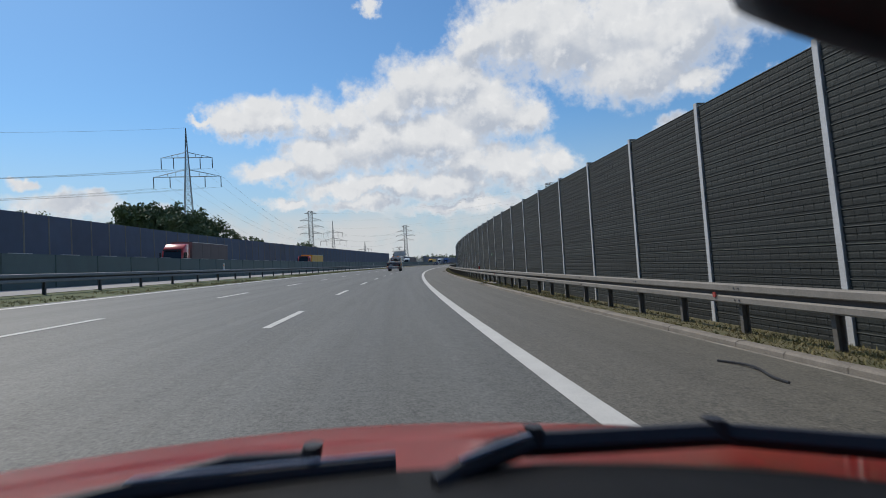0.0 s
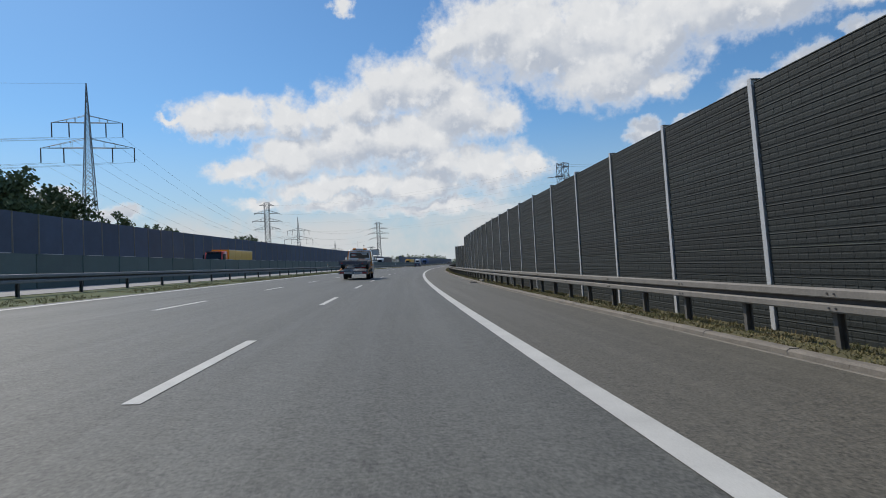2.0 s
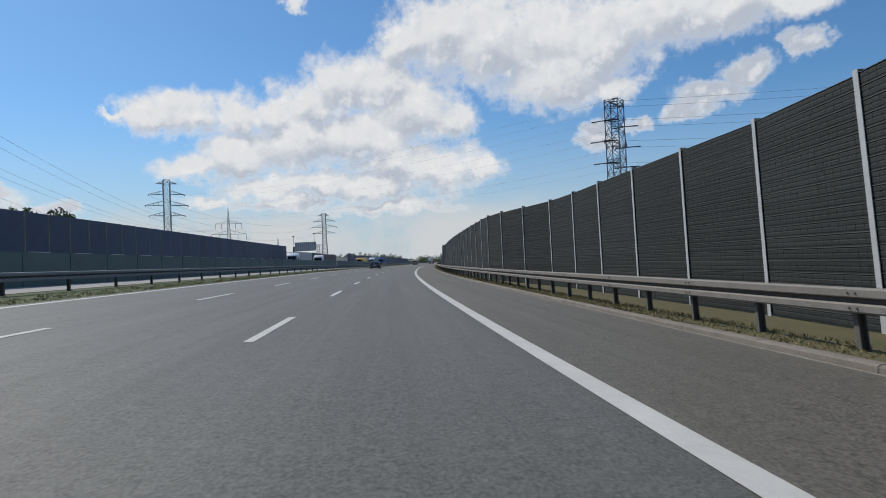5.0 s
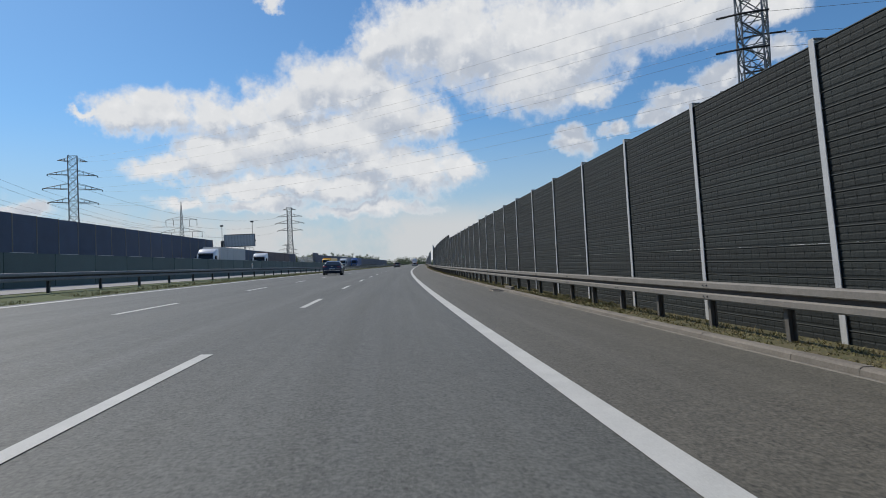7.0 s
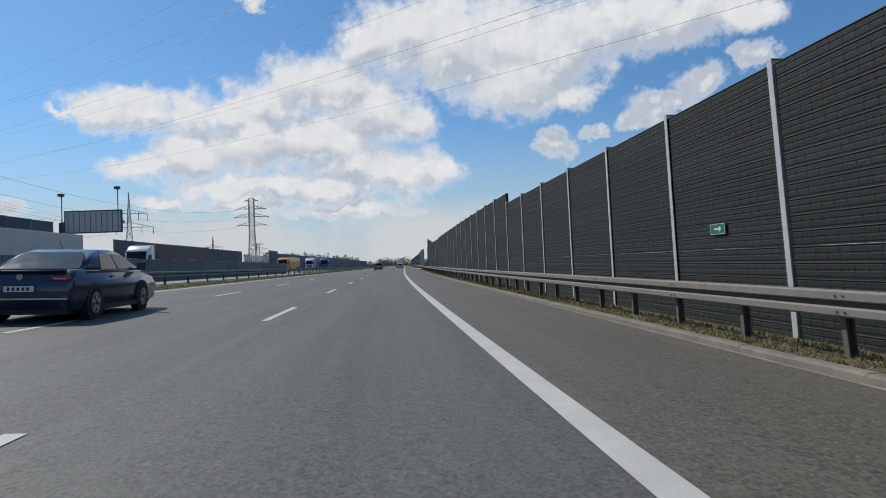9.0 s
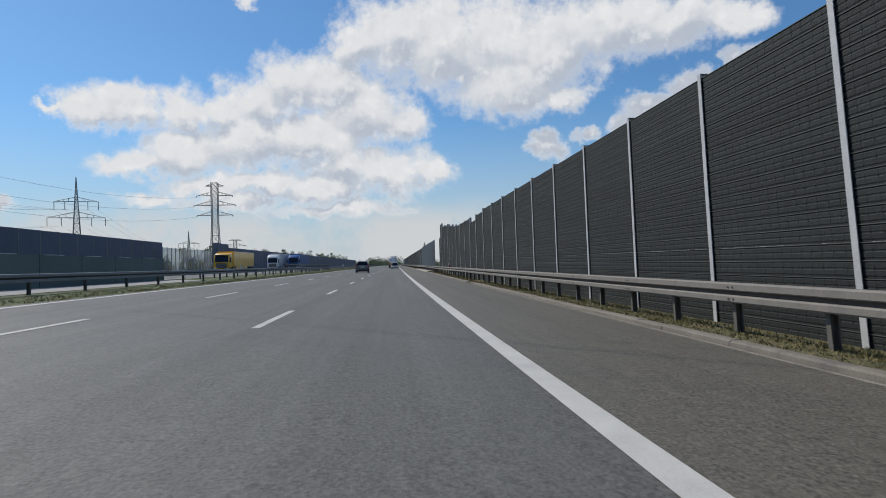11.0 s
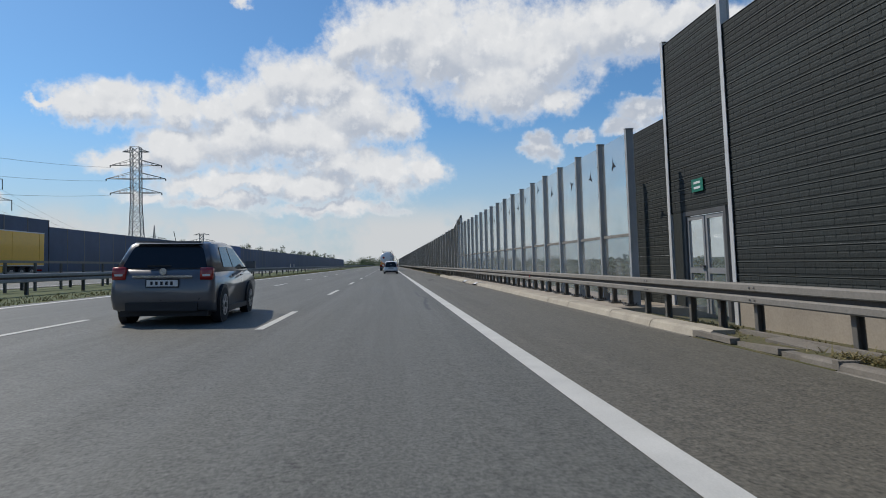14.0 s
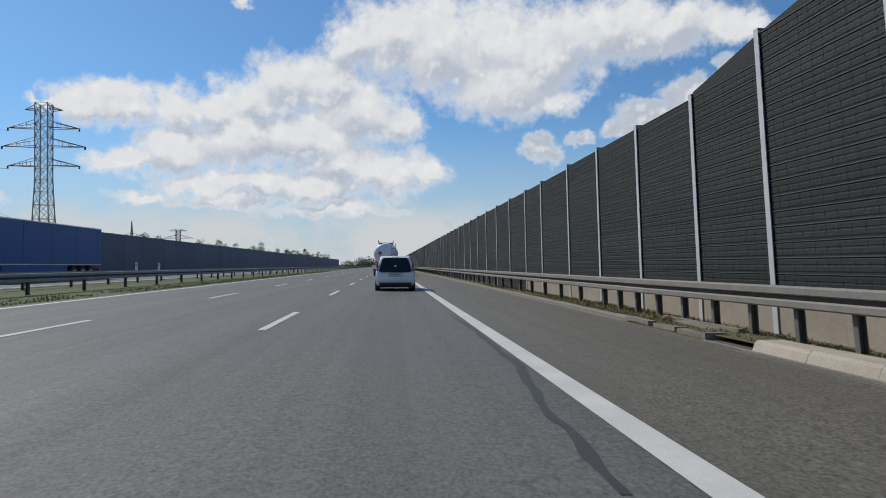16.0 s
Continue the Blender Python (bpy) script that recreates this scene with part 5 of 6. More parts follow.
part("draw_bar", tilted(-0.15, 0.05, 4.4, 4.8, 1.18, 1.28), "steel", cargo)


# ================= the red car in which the walk starts =================
own = empty("red_car", "red car with black dashboard and parked wipers", "car", "cars", m=at_road(0.255, 0.12, -0.010, banked=True))
secs = []
for y, z, w, crown in ((0.76, 0.800, 0.72, 0.03), (0.92, 0.785, 0.78, 0.032), (1.12, 0.752, 0.79, 0.032), (1.32, 0.706, 0.76, 0.03), (1.5, 0.63, 0.68, 0.02), (1.62, 0.52, 0.62, 0.01)):
    secs.append([(w * (k / 8 - 1), y - 0.10 * (k / 8 - 1) ** 2, z + crown * (1 - (k / 8 - 1) ** 2)) for k in range(17)])
bm = loft(secs, caps=False, closed=False)
bmesh.ops.solidify(bm, geom=bm.faces[:], thickness=0.02)
part("bonnet", bm, "red", own, "glossy red bonnet", smooth=True)
bm = loft([[(0.78 * (k / 8 - 1), y - 0.16 * (k / 8 - 1) ** 2, z + 0.02 * (1 - (k / 8 - 1) ** 2)) for k in range(17)] for y, z in ((0.60, 0.835), (0.68, 0.826), (0.78, 0.812), (0.80, 0.78))], caps=False, closed=False)
bmesh.ops.solidify(bm, geom=bm.faces[:], thickness=0.015)
part("cowl", bm, "deep", own, "black scuttle panel")
secs = []
for y, z in ((-0.12, 0.76), (0.05, 0.85), (0.25, 0.874), (0.45, 0.877), (0.57, 0.868), (0.62, 0.845)):
    secs.append([(0.72 * (k / 8 - 1), y - 0.14 * (k / 8 - 1) ** 2, z - 0.02 * (k / 8 - 1) ** 4) for k in range(17)])
bm = loft(secs, caps=False, closed=False)
bmesh.ops.solidify(bm, geom=bm.faces[:], thickness=0.03)
dash = part("dashboard", bm, "dash", own, "dark grey grained dashboard", smooth=True)
# solid strips on the dash; their deep black paints the shade inside the slots
for x0, x1 in ((-0.50, -0.06), (0.10, 0.58)):
    part("vent_slot", loft([[(x, 0.545 - 0.25 * x * x - 0.012, 0.868), (x, 0.545 - 0.25 * x * x + 0.012, 0.868), (x, 0.545 - 0.25 * x * x + 0.012, 0.8745), (x, 0.545 - 0.25 * x * x - 0.012, 0.8745)]
                             for x in [x0 + (x1 - x0) * i / 8 for i in range(9)]]), "deep", dash, "narrow demister slot, its inner shade painted deep black")
part("sensor_frame", box(-0.094, -0.050, 0.545, 0.575, 0.866, 0.876), "black", dash, bevel=0.004)
part("sensor_dome", disc(-0.072, 0.56, 0.877, 0.009, 0.008, "z", 12), "rim_dark", dash)


def wiper(pivot, tip, blade0, blade1):
    w = part("wiper", tube([pivot, ((pivot[0] + tip[0]) / 2, (pivot[1] + tip[1]) / 2, pivot[2] + 0.004), tip], 0.008), "black", own, "parked black wiper arm")
    part("blade", tube([blade0, tip, blade1], 0.008), "black", w)
    part("pivot_cap", disc(pivot[0], pivot[1], pivot[2] + 0.004, 0.012, 0.018, "z", 12), "black", w)
    part("bright_edge", tube([(blade0[0], blade0[1] - 0.012, blade0[2] + 0.012), (tip[0], tip[1] - 0.012, tip[2] + 0.012)], 0.0016), "rim", w)


wiper((-0.20, 0.79, 0.838), (-0.38, 0.755, 0.832), (-0.10, 0.785, 0.834), (-0.66, 0.66, 0.826))
wiper((0.08, 0.80, 0.846), (-0.03, 0.735, 0.842), (0.07, 0.79, 0.845), (-0.06, 0.715, 0.84))
part("wiper_link", tube([(0.06, 0.80, 0.842), (0.33, 0.80, 0.846), (0.74, 0.70, 0.836)], 0.012), "black", own, "long black wiper blade")
part("pivot_cover", disc(0.33, 0.80, 0.852, 0.014, 0.02, "z", 12), "black", own)
edge = [(0.150, 1.262), (0.170, 1.238), (0.200, 1.212), (0.235, 1.184), (0.30, 1.168), (0.37, 1.185), (0.385, 1.24), (0.36, 1.30), (0.16, 1.30)]
mid = (0.26, 1.24)
secs = [[(mid[0] + (x - mid[0]) * k, y, mid[1] + (z - mid[1]) * k) for x, z in edge] for y, k in ((-0.165, 0.9), (-0.155, 0.97), (-0.135, 1.0), (-0.115, 0.97), (-0.105, 0.9))]
part("interior_mirror", loft(secs), "black", own, "dark edge of the interior mirror", smooth=True)
part("mirror_stalk", tube([(0.27, -0.105, 1.25), (0.24, 0.0, 1.34), (0.22, -0.10, 1.42)], 0.014), "black", own)
# the rest of the body, plain
part("side_body", box(-0.80, -0.68, -2.3, 1.10, 0.22, 0.70, box(0.68, 0.80, -2.3, 1.10, 0.22, 0.70)), "red", own, bevel=0.04)
part("floor_pan", box(-0.68, 0.68, -2.3, 1.45, 0.20, 0.30), "black", own)
part("front_bumper", hull([(1.40, 0.25), (1.40, 0.60), (1.55, 0.62), (1.66, 0.50), (1.66, 0.28)], 1.58, 0.05), "red", own, smooth=True)
part("roof", box(-0.58, 0.58, -1.9, -0.18, 1.42, 1.46), "red", own, bevel=0.018)
part("tailgate", box(-0.66, 0.66, -2.3, -2.2, 0.3, 0.95), "red", own, bevel=0.03)
for sgn in (-1, 1):
    part("front_pillar", tube([(sgn * 0.74, 0.45, 0.82), (sgn * 0.58, -0.22, 1.42)], 0.035), "red", own)
    part("rear_pillar", tube([(sgn * 0.70, -2.2, 0.85), (sgn * 0.56, -1.85, 1.42)], 0.05), "red", own)
    for y in (-1.7, 0.95):
        wheel(own, sgn * 0.72, y, 0.29, 0.18, sgn)


# ================= power lines =================
def lattice_leg(bm, p, q, r=0.09):
    tube([p, q], r, bm, 4)


def pylon(name_label, base, top, width0, width1, arms, kind, turn=0.0, bar=0.10):
    """A steel lattice tower. arms: (height under the top, half length, insulator length)."""
    x, y, z0 = base
    t = empty("pylon", name_label, "pylon", "power pylons", m=Matrix.Translation((x, y, z0)) @ pose(0, 0, 0, 0, 0, turn))
    H = top - z0
    bm = bmesh.new()

    def half(z):
        k = z / H
        return (width0 + (width1 - width0) * min(1.0, k / 0.62)) / 2 if kind == "box" else width0 / 2 * (1 - k) + 0.06
    corners = [(-1, -1), (1, -1), (1, 1), (-1, 1)]
    levels, z = [0.0], 0.0
    while z < H - 1.2:
        z += max(1.7, 2 * half(z) * 0.95)
        levels.append(min(z, H))
    levels[-1] = H
    for a, b in zip(levels, levels[1:]):
        wa, wb = half(a), half(b)
        for i in range(4):
            c, d = corners[i], corners[(i + 1) % 4]
            lattice_leg(bm, (c[0] * wa, c[1] * wa, a), (c[0] * wb, c[1] * wb, b), bar)
            lattice_leg(bm, (c[0] * wa, c[1] * wa, a), (d[0] * wb, d[1] * wb, b), bar * 0.55)
            lattice_leg(bm, (d[0] * wa, d[1] * wa, a), (c[0] * wb, c[1] * wb, b), bar * 0.55)
            lattice_leg(bm, (c[0] * wb, c[1] * wb, b), (d[0] * wb, d[1] * wb, b), bar * 0.5)
    part("mast", bm, "steel", t)
    tips = []
    for down, reach, drop in arms:
        zc = H - down
        w = half(zc)
        for sgn in (-1, 1):
            bm = bmesh.new()
            tip = (sgn * reach, 0, zc)
            for k in (-1, 1):
                lattice_leg(bm, (sgn * w, k * w, zc), tip, bar * 0.8)
                lattice_leg(bm, (sgn * w, k * w, zc + reach * 0.22), tip, bar * 0.6)
            for f in (0.3, 0.55, 0.8):
                px = sgn * (w + (reach - w) * f)
                for k in (-1, 1):
                    yy = k * w * (1 - f)
                    lattice_leg(bm, (px, yy, zc), (px, yy, zc + reach * 0.22 * (1 - f)), bar * 0.45)
            part("crossarm", bm, "steel", t)
            for px in ([reach] if reach < 7.5 or kind == "box" else [reach, reach * 0.52]):
                if drop > 0:
                    part("insulator", tube([(sgn * px, 0, zc), (sgn * px, 0, zc - drop)], 0.16, seg=6), "black", t)
                tips.append(t.matrix_basis @ Vector((sgn * px, 0, zc - drop)))
    tips.append(t.matrix_basis @ Vector((0, 0, H)))
    return t, tips


BASE = -7.0
pyl_a, tips_a = pylon("slender grey lattice pylon with two crossarms behind trees", (-72.6, 237.6, BASE), 55.4, 5.4, 0.3, [(11.0, 8.8, 4.0), (18.0, 11.6, 4.0)], "peak", 8)
pyl_b, tips_b = pylon("grey lattice pylon with four crossarms above the noise barrier", (-47.8, 392.0, BASE), 37.0, 3.6, 2.4, [(1.5, 3.9, 0), (5.6, 6.4, 0.5), (9.8, 7.6, 0.5), (13.8, 6.4, 0.5)], "box", 20)
pyl_c, tips_c = pylon("slender grey lattice pylon far behind the noise barrier", (-56.0, 634.0, BASE), 48.6, 6.0, 0.3, [(12.0, 9.5, 4.0), (20.0, 12.5, 4.0)], "peak", 8, 0.14)
pyl_d, tips_d = pylon("tall grey lattice pylon with four crossarms beside the motorway", (13.6, 551.3, BASE), 35.5, 4.6, 2.4, [(1.3, 3.6, 0), (5.1, 6.8, 0.6), (8.9, 7.9, 0.6), (12.9, 6.8, 0.6)], "box", -8, 0.12)
pyl_r, tips_r = pylon("rusty lattice tension pylon rising over the noise barrier", (64.5, 246.0, BASE - 1), 30.6, 4.6, 2.7, [(0.8, 3.2, 0), (4.6, 4.4, 0), (8.6, 5.2, 0), (12.6, 4.4, 0)], "box", 38, 0.11)
pyl_e, tips_e = pylon("distant grey lattice pylon near the horizon", (11.0, 816.3, BASE), 24.5, 4.0, 2.4, [(0.6, 5.0, 0), (5.0, 8.5, 0.6), (9.0, 9.5, 0.6), (13.0, 8.5, 0.6)], "box", 0, 0.17)
pyl_f, tips_f = pylon("distant slender lattice pylon near the horizon", (-37.7, 954.1, BASE), 39.5, 6.0, 0.4, [(12.0, 9.5, 4.0), (19.0, 12.5, 4.0)], "peak", 0, 0.2)


def wire_span(p, q, sag, r=0.02):
    pts = []
    for i in range(17):
        k = i / 16
        v = p.lerp(q, k)
        pts.append((v.x, v.y, v.z - sag * 4 * k * (1 - k)))
    w = link("power_line", tube(pts, r, seg=4), "steel")
    return tagged(w, "thin sagging overhead power cable between pylons", "cable", "power cables")


for i in range(0, 8):
    wire_span(tips_b[i], tips_r[i], 3.2 + 0.1 * i, 0.012)
for i in (2, 4, 6):
    wire_span(tips_d[i], tips_b[i], 6.0, 0.03)
for p in tips_a:
    wire_span(p, p + Vector((-230, -95, 2)), 7.0, 0.03)
for i in range(6):
    wire_span(tips_a[i], tips_c[i], 12.0, 0.03)
    wire_span(tips_c[i], tips_f[i], 10.0, 0.04)
for i in range(0, 8):
    wire_span(tips_r[i], tips_r[i] + Vector((150, -105, -3)), 3.5)
# tension insulators on the near pylon
for i in range(2, 8):
    for aim in (tips_b[i], tips_r[i] + Vector((150, -105, -3))):
        way = (aim - tips_r[i]).normalized()
        tagged(link("insulator_string", tube([tips_r[i], tips_r[i] + way * 2.6], 0.11, seg=6), "black"), "dark ribbed insulator string on a pylon arm", "insulator", "insulator strings")


# ================= trees =================
def leaf_cloud(bm, centre, radius, count, size, rng):
    for _ in range(count):
        v = Vector((rng.gauss(0, 1), rng.gauss(0, 1), rng.gauss(0, 0.85)))
        v = v.normalized() * radius * (rng.random() ** 0.45)
        c = centre + v
        a, b = rng.uniform(0, 6.3), rng.uniform(-0.9, 0.9)
        u = Vector((math.cos(a), math.sin(a), math.sin(b))) * size * rng.uniform(0.6, 1.3)
        w = Vector((-math.sin(a) * math.cos(b), math.cos(a) * math.sin(b), math.cos(b))) * size * rng.uniform(0.5, 1.0)
        vs = [bm.verts.new(c + q) for q in (-u - w * 0.2, w * -0.8, u - w * 0.1, u * 0.3 + w, -u * 0.4 + w * 0.9)]
        bm.faces.new(vs)


def make_tree(seed, height, spread, label, leaves=3600, size=0.26):
    rng = random.Random(seed)
    t = empty("tree", label, "tree", "trees behind the barrier")
    trunk = [(0, 0, -0.5), (rng.uniform(-0.2, 0.2), rng.uniform(-0.2, 0.2), height * 0.3), (rng.uniform(-0.5, 0.5), rng.uniform(-0.5, 0.5), height * 0.62), (rng.uniform(-0.6, 0.6), rng.uniform(-0.6, 0.6), height * 0.9)]
    part("trunk", tube(trunk, 0.28, seg=8, r1=0.05), "bark", t)
    limbs, crown = bmesh.new(), bmesh.new()
    n = 15
    for k in range(n):
        z = height * (0.30 + 0.62 * k / n)
        a = k * 2.4 + rng.uniform(-0.4, 0.4)
        reach = spread * (1.05 - 0.75 * abs(k / n - 0.3)) * rng.uniform(0.6, 1.1)
        tip = Vector((math.cos(a) * reach, math.sin(a) * reach, z + reach * rng.uniform(0.15, 0.5)))
        tube([(trunk[2][0] * k / n, trunk[2][1] * k / n, z - 0.4), tip * 0.55 + Vector((0, 0, z * 0.45 - 0.2)), tip], 0.10, limbs, 5, 0.02)
        root = Vector((trunk[2][0] * k / n, trunk[2][1] * k / n, z - 0.4))
        for q in range(4):
            c = root.lerp(tip, rng.uniform(0.35, 1.08)) + Vector((rng.uniform(-1, 1), rng.uniform(-1, 1), rng.uniform(-0.4, 1.2)))
            leaf_cloud(crown, c, spread * rng.uniform(0.22, 0.36), leaves // (n * 4), size, rng)
    part("limbs", limbs, "bark", t)
    part("crown", crown, "leaf", t)
    return t


oak = make_tree(3, 22.0, 6.6, "broad dark green tree behind the noise barrier", 7000, 0.30)
oak.matrix_basis = Matrix.Translation((-47.5, 140, -5.0))
ash = make_tree(8, 19.5, 5.0, "rounded green tree behind the noise barrier", 5200, 0.27)
ash.matrix_basis = Matrix.Translation((-40.5, 147, -5.0))
birch = make_tree(21, 17.2, 2.9, "slim light green tree behind the noise barrier", 2600, 0.22)
birch.matrix_basis = Matrix.Translation((-41, 170, -4.0))
pine = make_tree(33, 15.8, 2.6, "small dark tree behind the noise barrier", 2200, 0.2)
pine.matrix_basis = Matrix.Translation((-40.5, 186, -4.0))
for src, x, y, z, k, turn in ((oak, -53, 138, -5, 1.03, 80), (ash, -51.5, 150, -5, 1.02, 200), (oak, -56.5, 150, -5, 0.95, 140), (ash, -68.5, 128, -4, 0.98, 20), (birch, -70.5, 124, -2, 1.0, 40), (birch, -40.5, 178, -4, 0.85, 140),
                              (pine, -39.5, 196, -4, 1.0, 60), (pine, -35.5, 207, -4, 0.9, 160), (birch, -33.5, 218, -4, 0.8, 250), (pine, -31.5, 228, -4, 0.95, 10), (pine, -30.5, 240, -4, 1.0, 90), (birch, -95.5, 128, -3, 1.1, 75),
                              (pine, -87.5, 126, -1, 1.1, 30), (pine, -45.5, 330, -4, 0.95, 70), (birch, 16, 428, -4, 0.58, 70), (ash, 10, 438, -5, 0.48, 170), (pine, 21, 425, -5, 0.7, 200),
                              (pine, 88, 255, -5, 1.15, 50), (ash, 82, 300, -5, 0.72, 20), (birch, 24, 470, -4, 0.6, 0), (oak, -52.5, 144, -5, 1.0, 250), (ash, -44.5, 152, -5, 0.95, 300), (oak, -42.5, 136, -5, 0.92, 30), (ash, -53.5, 141, -5, 1.04, 120)):
    copy_thing(src, Matrix.Translation((x, y, z)) @ pose(0, 0, 0, 0, 0, turn) @ Matrix.Scale(k, 4))


def woods(label, rows, size=0.10, dense=5):
    """Far woods: ragged crowns of many small leaves."""
    rng = random.Random(5)
    bm = bmesh.new()
    for x, y, z, r, n in rows:
        leaf_cloud(bm, Vector((x, y, z)), r, n * dense, r * size, rng)
    return tagged(link("woods", bm, "leaf"), label, "woods", kind="stuff")


rng = random.Random(14)
rows = []
for k in range(130):
    s = 520 + k * 3.6
    p = road(s, -47 - rng.uniform(0, 26), 0)
    h = rng.uniform(7.5, 11.5) if s < 640 else rng.uniform(10, 14.5)
    for j in range(4):
        rows.append((p.x + rng.uniform(-1.2, 1.2), p.y + rng.uniform(-1.2, 1.2), h * (0.28 + 0.2 * j) - 2.0, 2.9 - 0.55 * j, 36))
woods("dark row of trees behind the far noise barrier", rows)
rows = []
for k in range(260):
    a = radians(rng.uniform(8, 110))
    r = rng.uniform(170, 620)
    p = road(392, 0)
    h = heading(392)
    x, y = p.x + r * math.sin(h + a), p.y + r * math.cos(h + a)
    rows.append((x, y, -6.5 + rng.uniform(0, 5.5), rng.uniform(3, 6.5), 60))
woods("dark green trees and scrub seen through the glass barrier", rows)
rows = []
for k in range(90):
    a = radians(rng.uniform(-14, 26))
    r = rng.uniform(1000, 1500)
    rows.append((r * math.sin(a), r * math.cos(a) + 200, rng.uniform(-4, 5), rng.uniform(8, 13), 30))
woods("hazy woods along the horizon", rows, 0.055, 28)

# far town buildings seen through the glass
for x0, y0, w, h in ((270, 520, 10, 20), (290, 515, 9, 24), (330, 560, 24, 12)):
    t = empty("apartment_building", "grey apartment block far beyond the fields", "building", "far apartment blocks", m=Matrix.Translation((x0, y0, -8)))
    part("wall", box(-w / 2, w / 2, -6, 6, 0, h), "concrete", t)
    part("roof", box(-w / 2 - 0.2, w / 2 + 0.2, -6.2, 6.2, h, h + 0.5), "galv_dark", t)
    for i in range(int(w / 3)):
        for j in range(int(h / 3)):
            part("window", box(-w / 2 + 0.8 + 3 * i, -w / 2 + 2.2 + 3 * i, -6.05, -5.99, 1.0 + 3 * j, 2.3 + 3 * j), "dark_glass", t)

# ================= traffic sign gantry on the far verge =================
gantry = empty("message_sign", "grey message board with a black frame on a tall steel post", "road sign", m=at_road(306.0, -33.5, -0.5))
part("post", box(-0.22, 0.22, -0.22, 0.22, -0.8, 6.3), "galv_dark", gantry)
arm = part("arm", box(-0.1, 6.2, -0.12, 0.12, 6.1, 6.35), "galv_dark", gantry)
board = part("board", box(0.5, 6.0, -0.32, -0.12, 5.25, 7.35), "tarp", gantry, "grey ribbed board back", bevel=0.02)
part("board_frame", box(0.4, 6.1, -0.36, -0.1, 7.35, 7.47, box(0.4, 6.1, -0.36, -0.1, 5.13, 5.25, box(0.4, 0.5, -0.36, -0.1, 5.25, 7.35, box(6.0, 6.1, -0.36, -0.1, 5.25, 7.35)))), "galv_dark", gantry)
for k in range(10):
    part("rib", box(0.75 + 0.55 * k, 0.80 + 0.55 * k, -0.345, -0.321, 5.3, 7.3), "galv_dark", board)
part("cabinet", box(0.4, 1.9, -0.3, 0.3, 2.6, 5.0), "black", gantry, "dark equipment cabinet", bevel=0.03)
for x, z in ((0.0, 9.0), (5.6, 9.6)):
    mast = part("camera_mast", tube([(x, 0, 6.2), (x, 0, z)], 0.05), "galv", gantry)
    part("camera_head", box(x - 0.25, x + 0.25, -0.3, 0.1, z, z + 0.28), "galv_dark", gantry, bevel=0.04)


# ================= small things along the shoulder =================
def exit_sign(s, z=1.72, wide=0.46, way=1):
    t = empty("exit_sign", "small green escape-route sign with a white arrow", "sign", "escape signs", m=at_road(s, D_WALL - 0.09, z))
    part("plate", box(-0.008, 0.008, -wide / 2, wide / 2, -0.11, 0.11), "sign_green", t)
    part("arrow_shaft", box(-0.012, -0.009, min(-0.12 * way, 0.05 * way), max(-0.12 * way, 0.05 * way), -0.018, 0.018), "plate", t)
    bm = bmesh.new()
    loft([[(x, 0.05 * way, -0.055), (x, 0.15 * way, 0.0), (x, 0.05 * way, 0.055)] for x in (-0.009, -0.012)], bm)
    part("arrow_head", bm, "plate", t)
    for yy in (-wide / 2 + 0.008, wide / 2 - 0.016):
        part("border", box(-0.011, -0.0085, yy, yy + 0.008, -0.09, 0.09), "plate", t)
    for zz in (-0.1, 0.092):
        part("border", box(-0.011, -0.0085, -wide / 2 + 0.01, wide / 2 - 0.01, zz, zz + 0.008), "plate", t)


exit_sign(46.9, 1.85)
exit_sign(250.3, 1.75, 0.56, -1)
gate_sign = empty("gate_sign", "green sign with two pale text bars over the door", "sign", "escape signs", m=at_road(373.37, D_WALL - 0.09, 2.77))
part("plate", box(-0.008, 0.008, -0.25, 0.25, -0.14, 0.14), "sign_green", gate_sign)
for zz in (-0.08, 0.03):
    part("bar", box(-0.012, -0.009, -0.14, 0.14, zz, zz + 0.05), "plate", gate_sign)


def delineator(s, d, z=0.72, lean=0.0):
    t = empty("delineator", "white and red reflector post on the guard rail", "reflector post", "reflector posts", m=at_road(s, d, z) @ pose(0, 0, 0, 0, -lean, 0))
    part("post_body", box(-0.05, 0.05, -0.03, 0.03, 0.0, 0.46), "plate", t, bevel=0.01)
    part("red_band", box(-0.053, 0.053, -0.033, 0.033, 0.02, 0.26), "lamp_red", t)
    part("mark", box(-0.03, 0.03, -0.036, -0.031, 0.34, 0.40), "ink", t)


delineator(41.9, D_RAIL - 0.05)
delineator(343.3, D_RAIL - 0.04, 0.72, 11)
for s in (9.7, 33.7, 319.35, 359.4, 384.1, 408.8):
    g = tagged(link("rail_reflector", disc(0, 0, 0, 0.045, 0.02, "x", 14), "lamp_red", bevel=0.004), "small round red reflector on the guard rail", "reflector", "rail reflectors")
    g.matrix_basis = at_road(s, D_RAIL + rail_shift(s) - 0.124, 0.60)
for s in (44, 143, 242, 341, 440, 443):
    t = empty("delineator", "plain white reflector post on the median guard rail", "reflector post", "reflector posts", m=at_road(s, -12.15, 0.7))
    part("post_body", box(-0.05, 0.05, -0.03, 0.03, 0.0, 0.5), "plate", t, bevel=0.01)
    part("reflector", box(-0.03, 0.03, -0.034, -0.031, 0.32, 0.42), "amber", t)

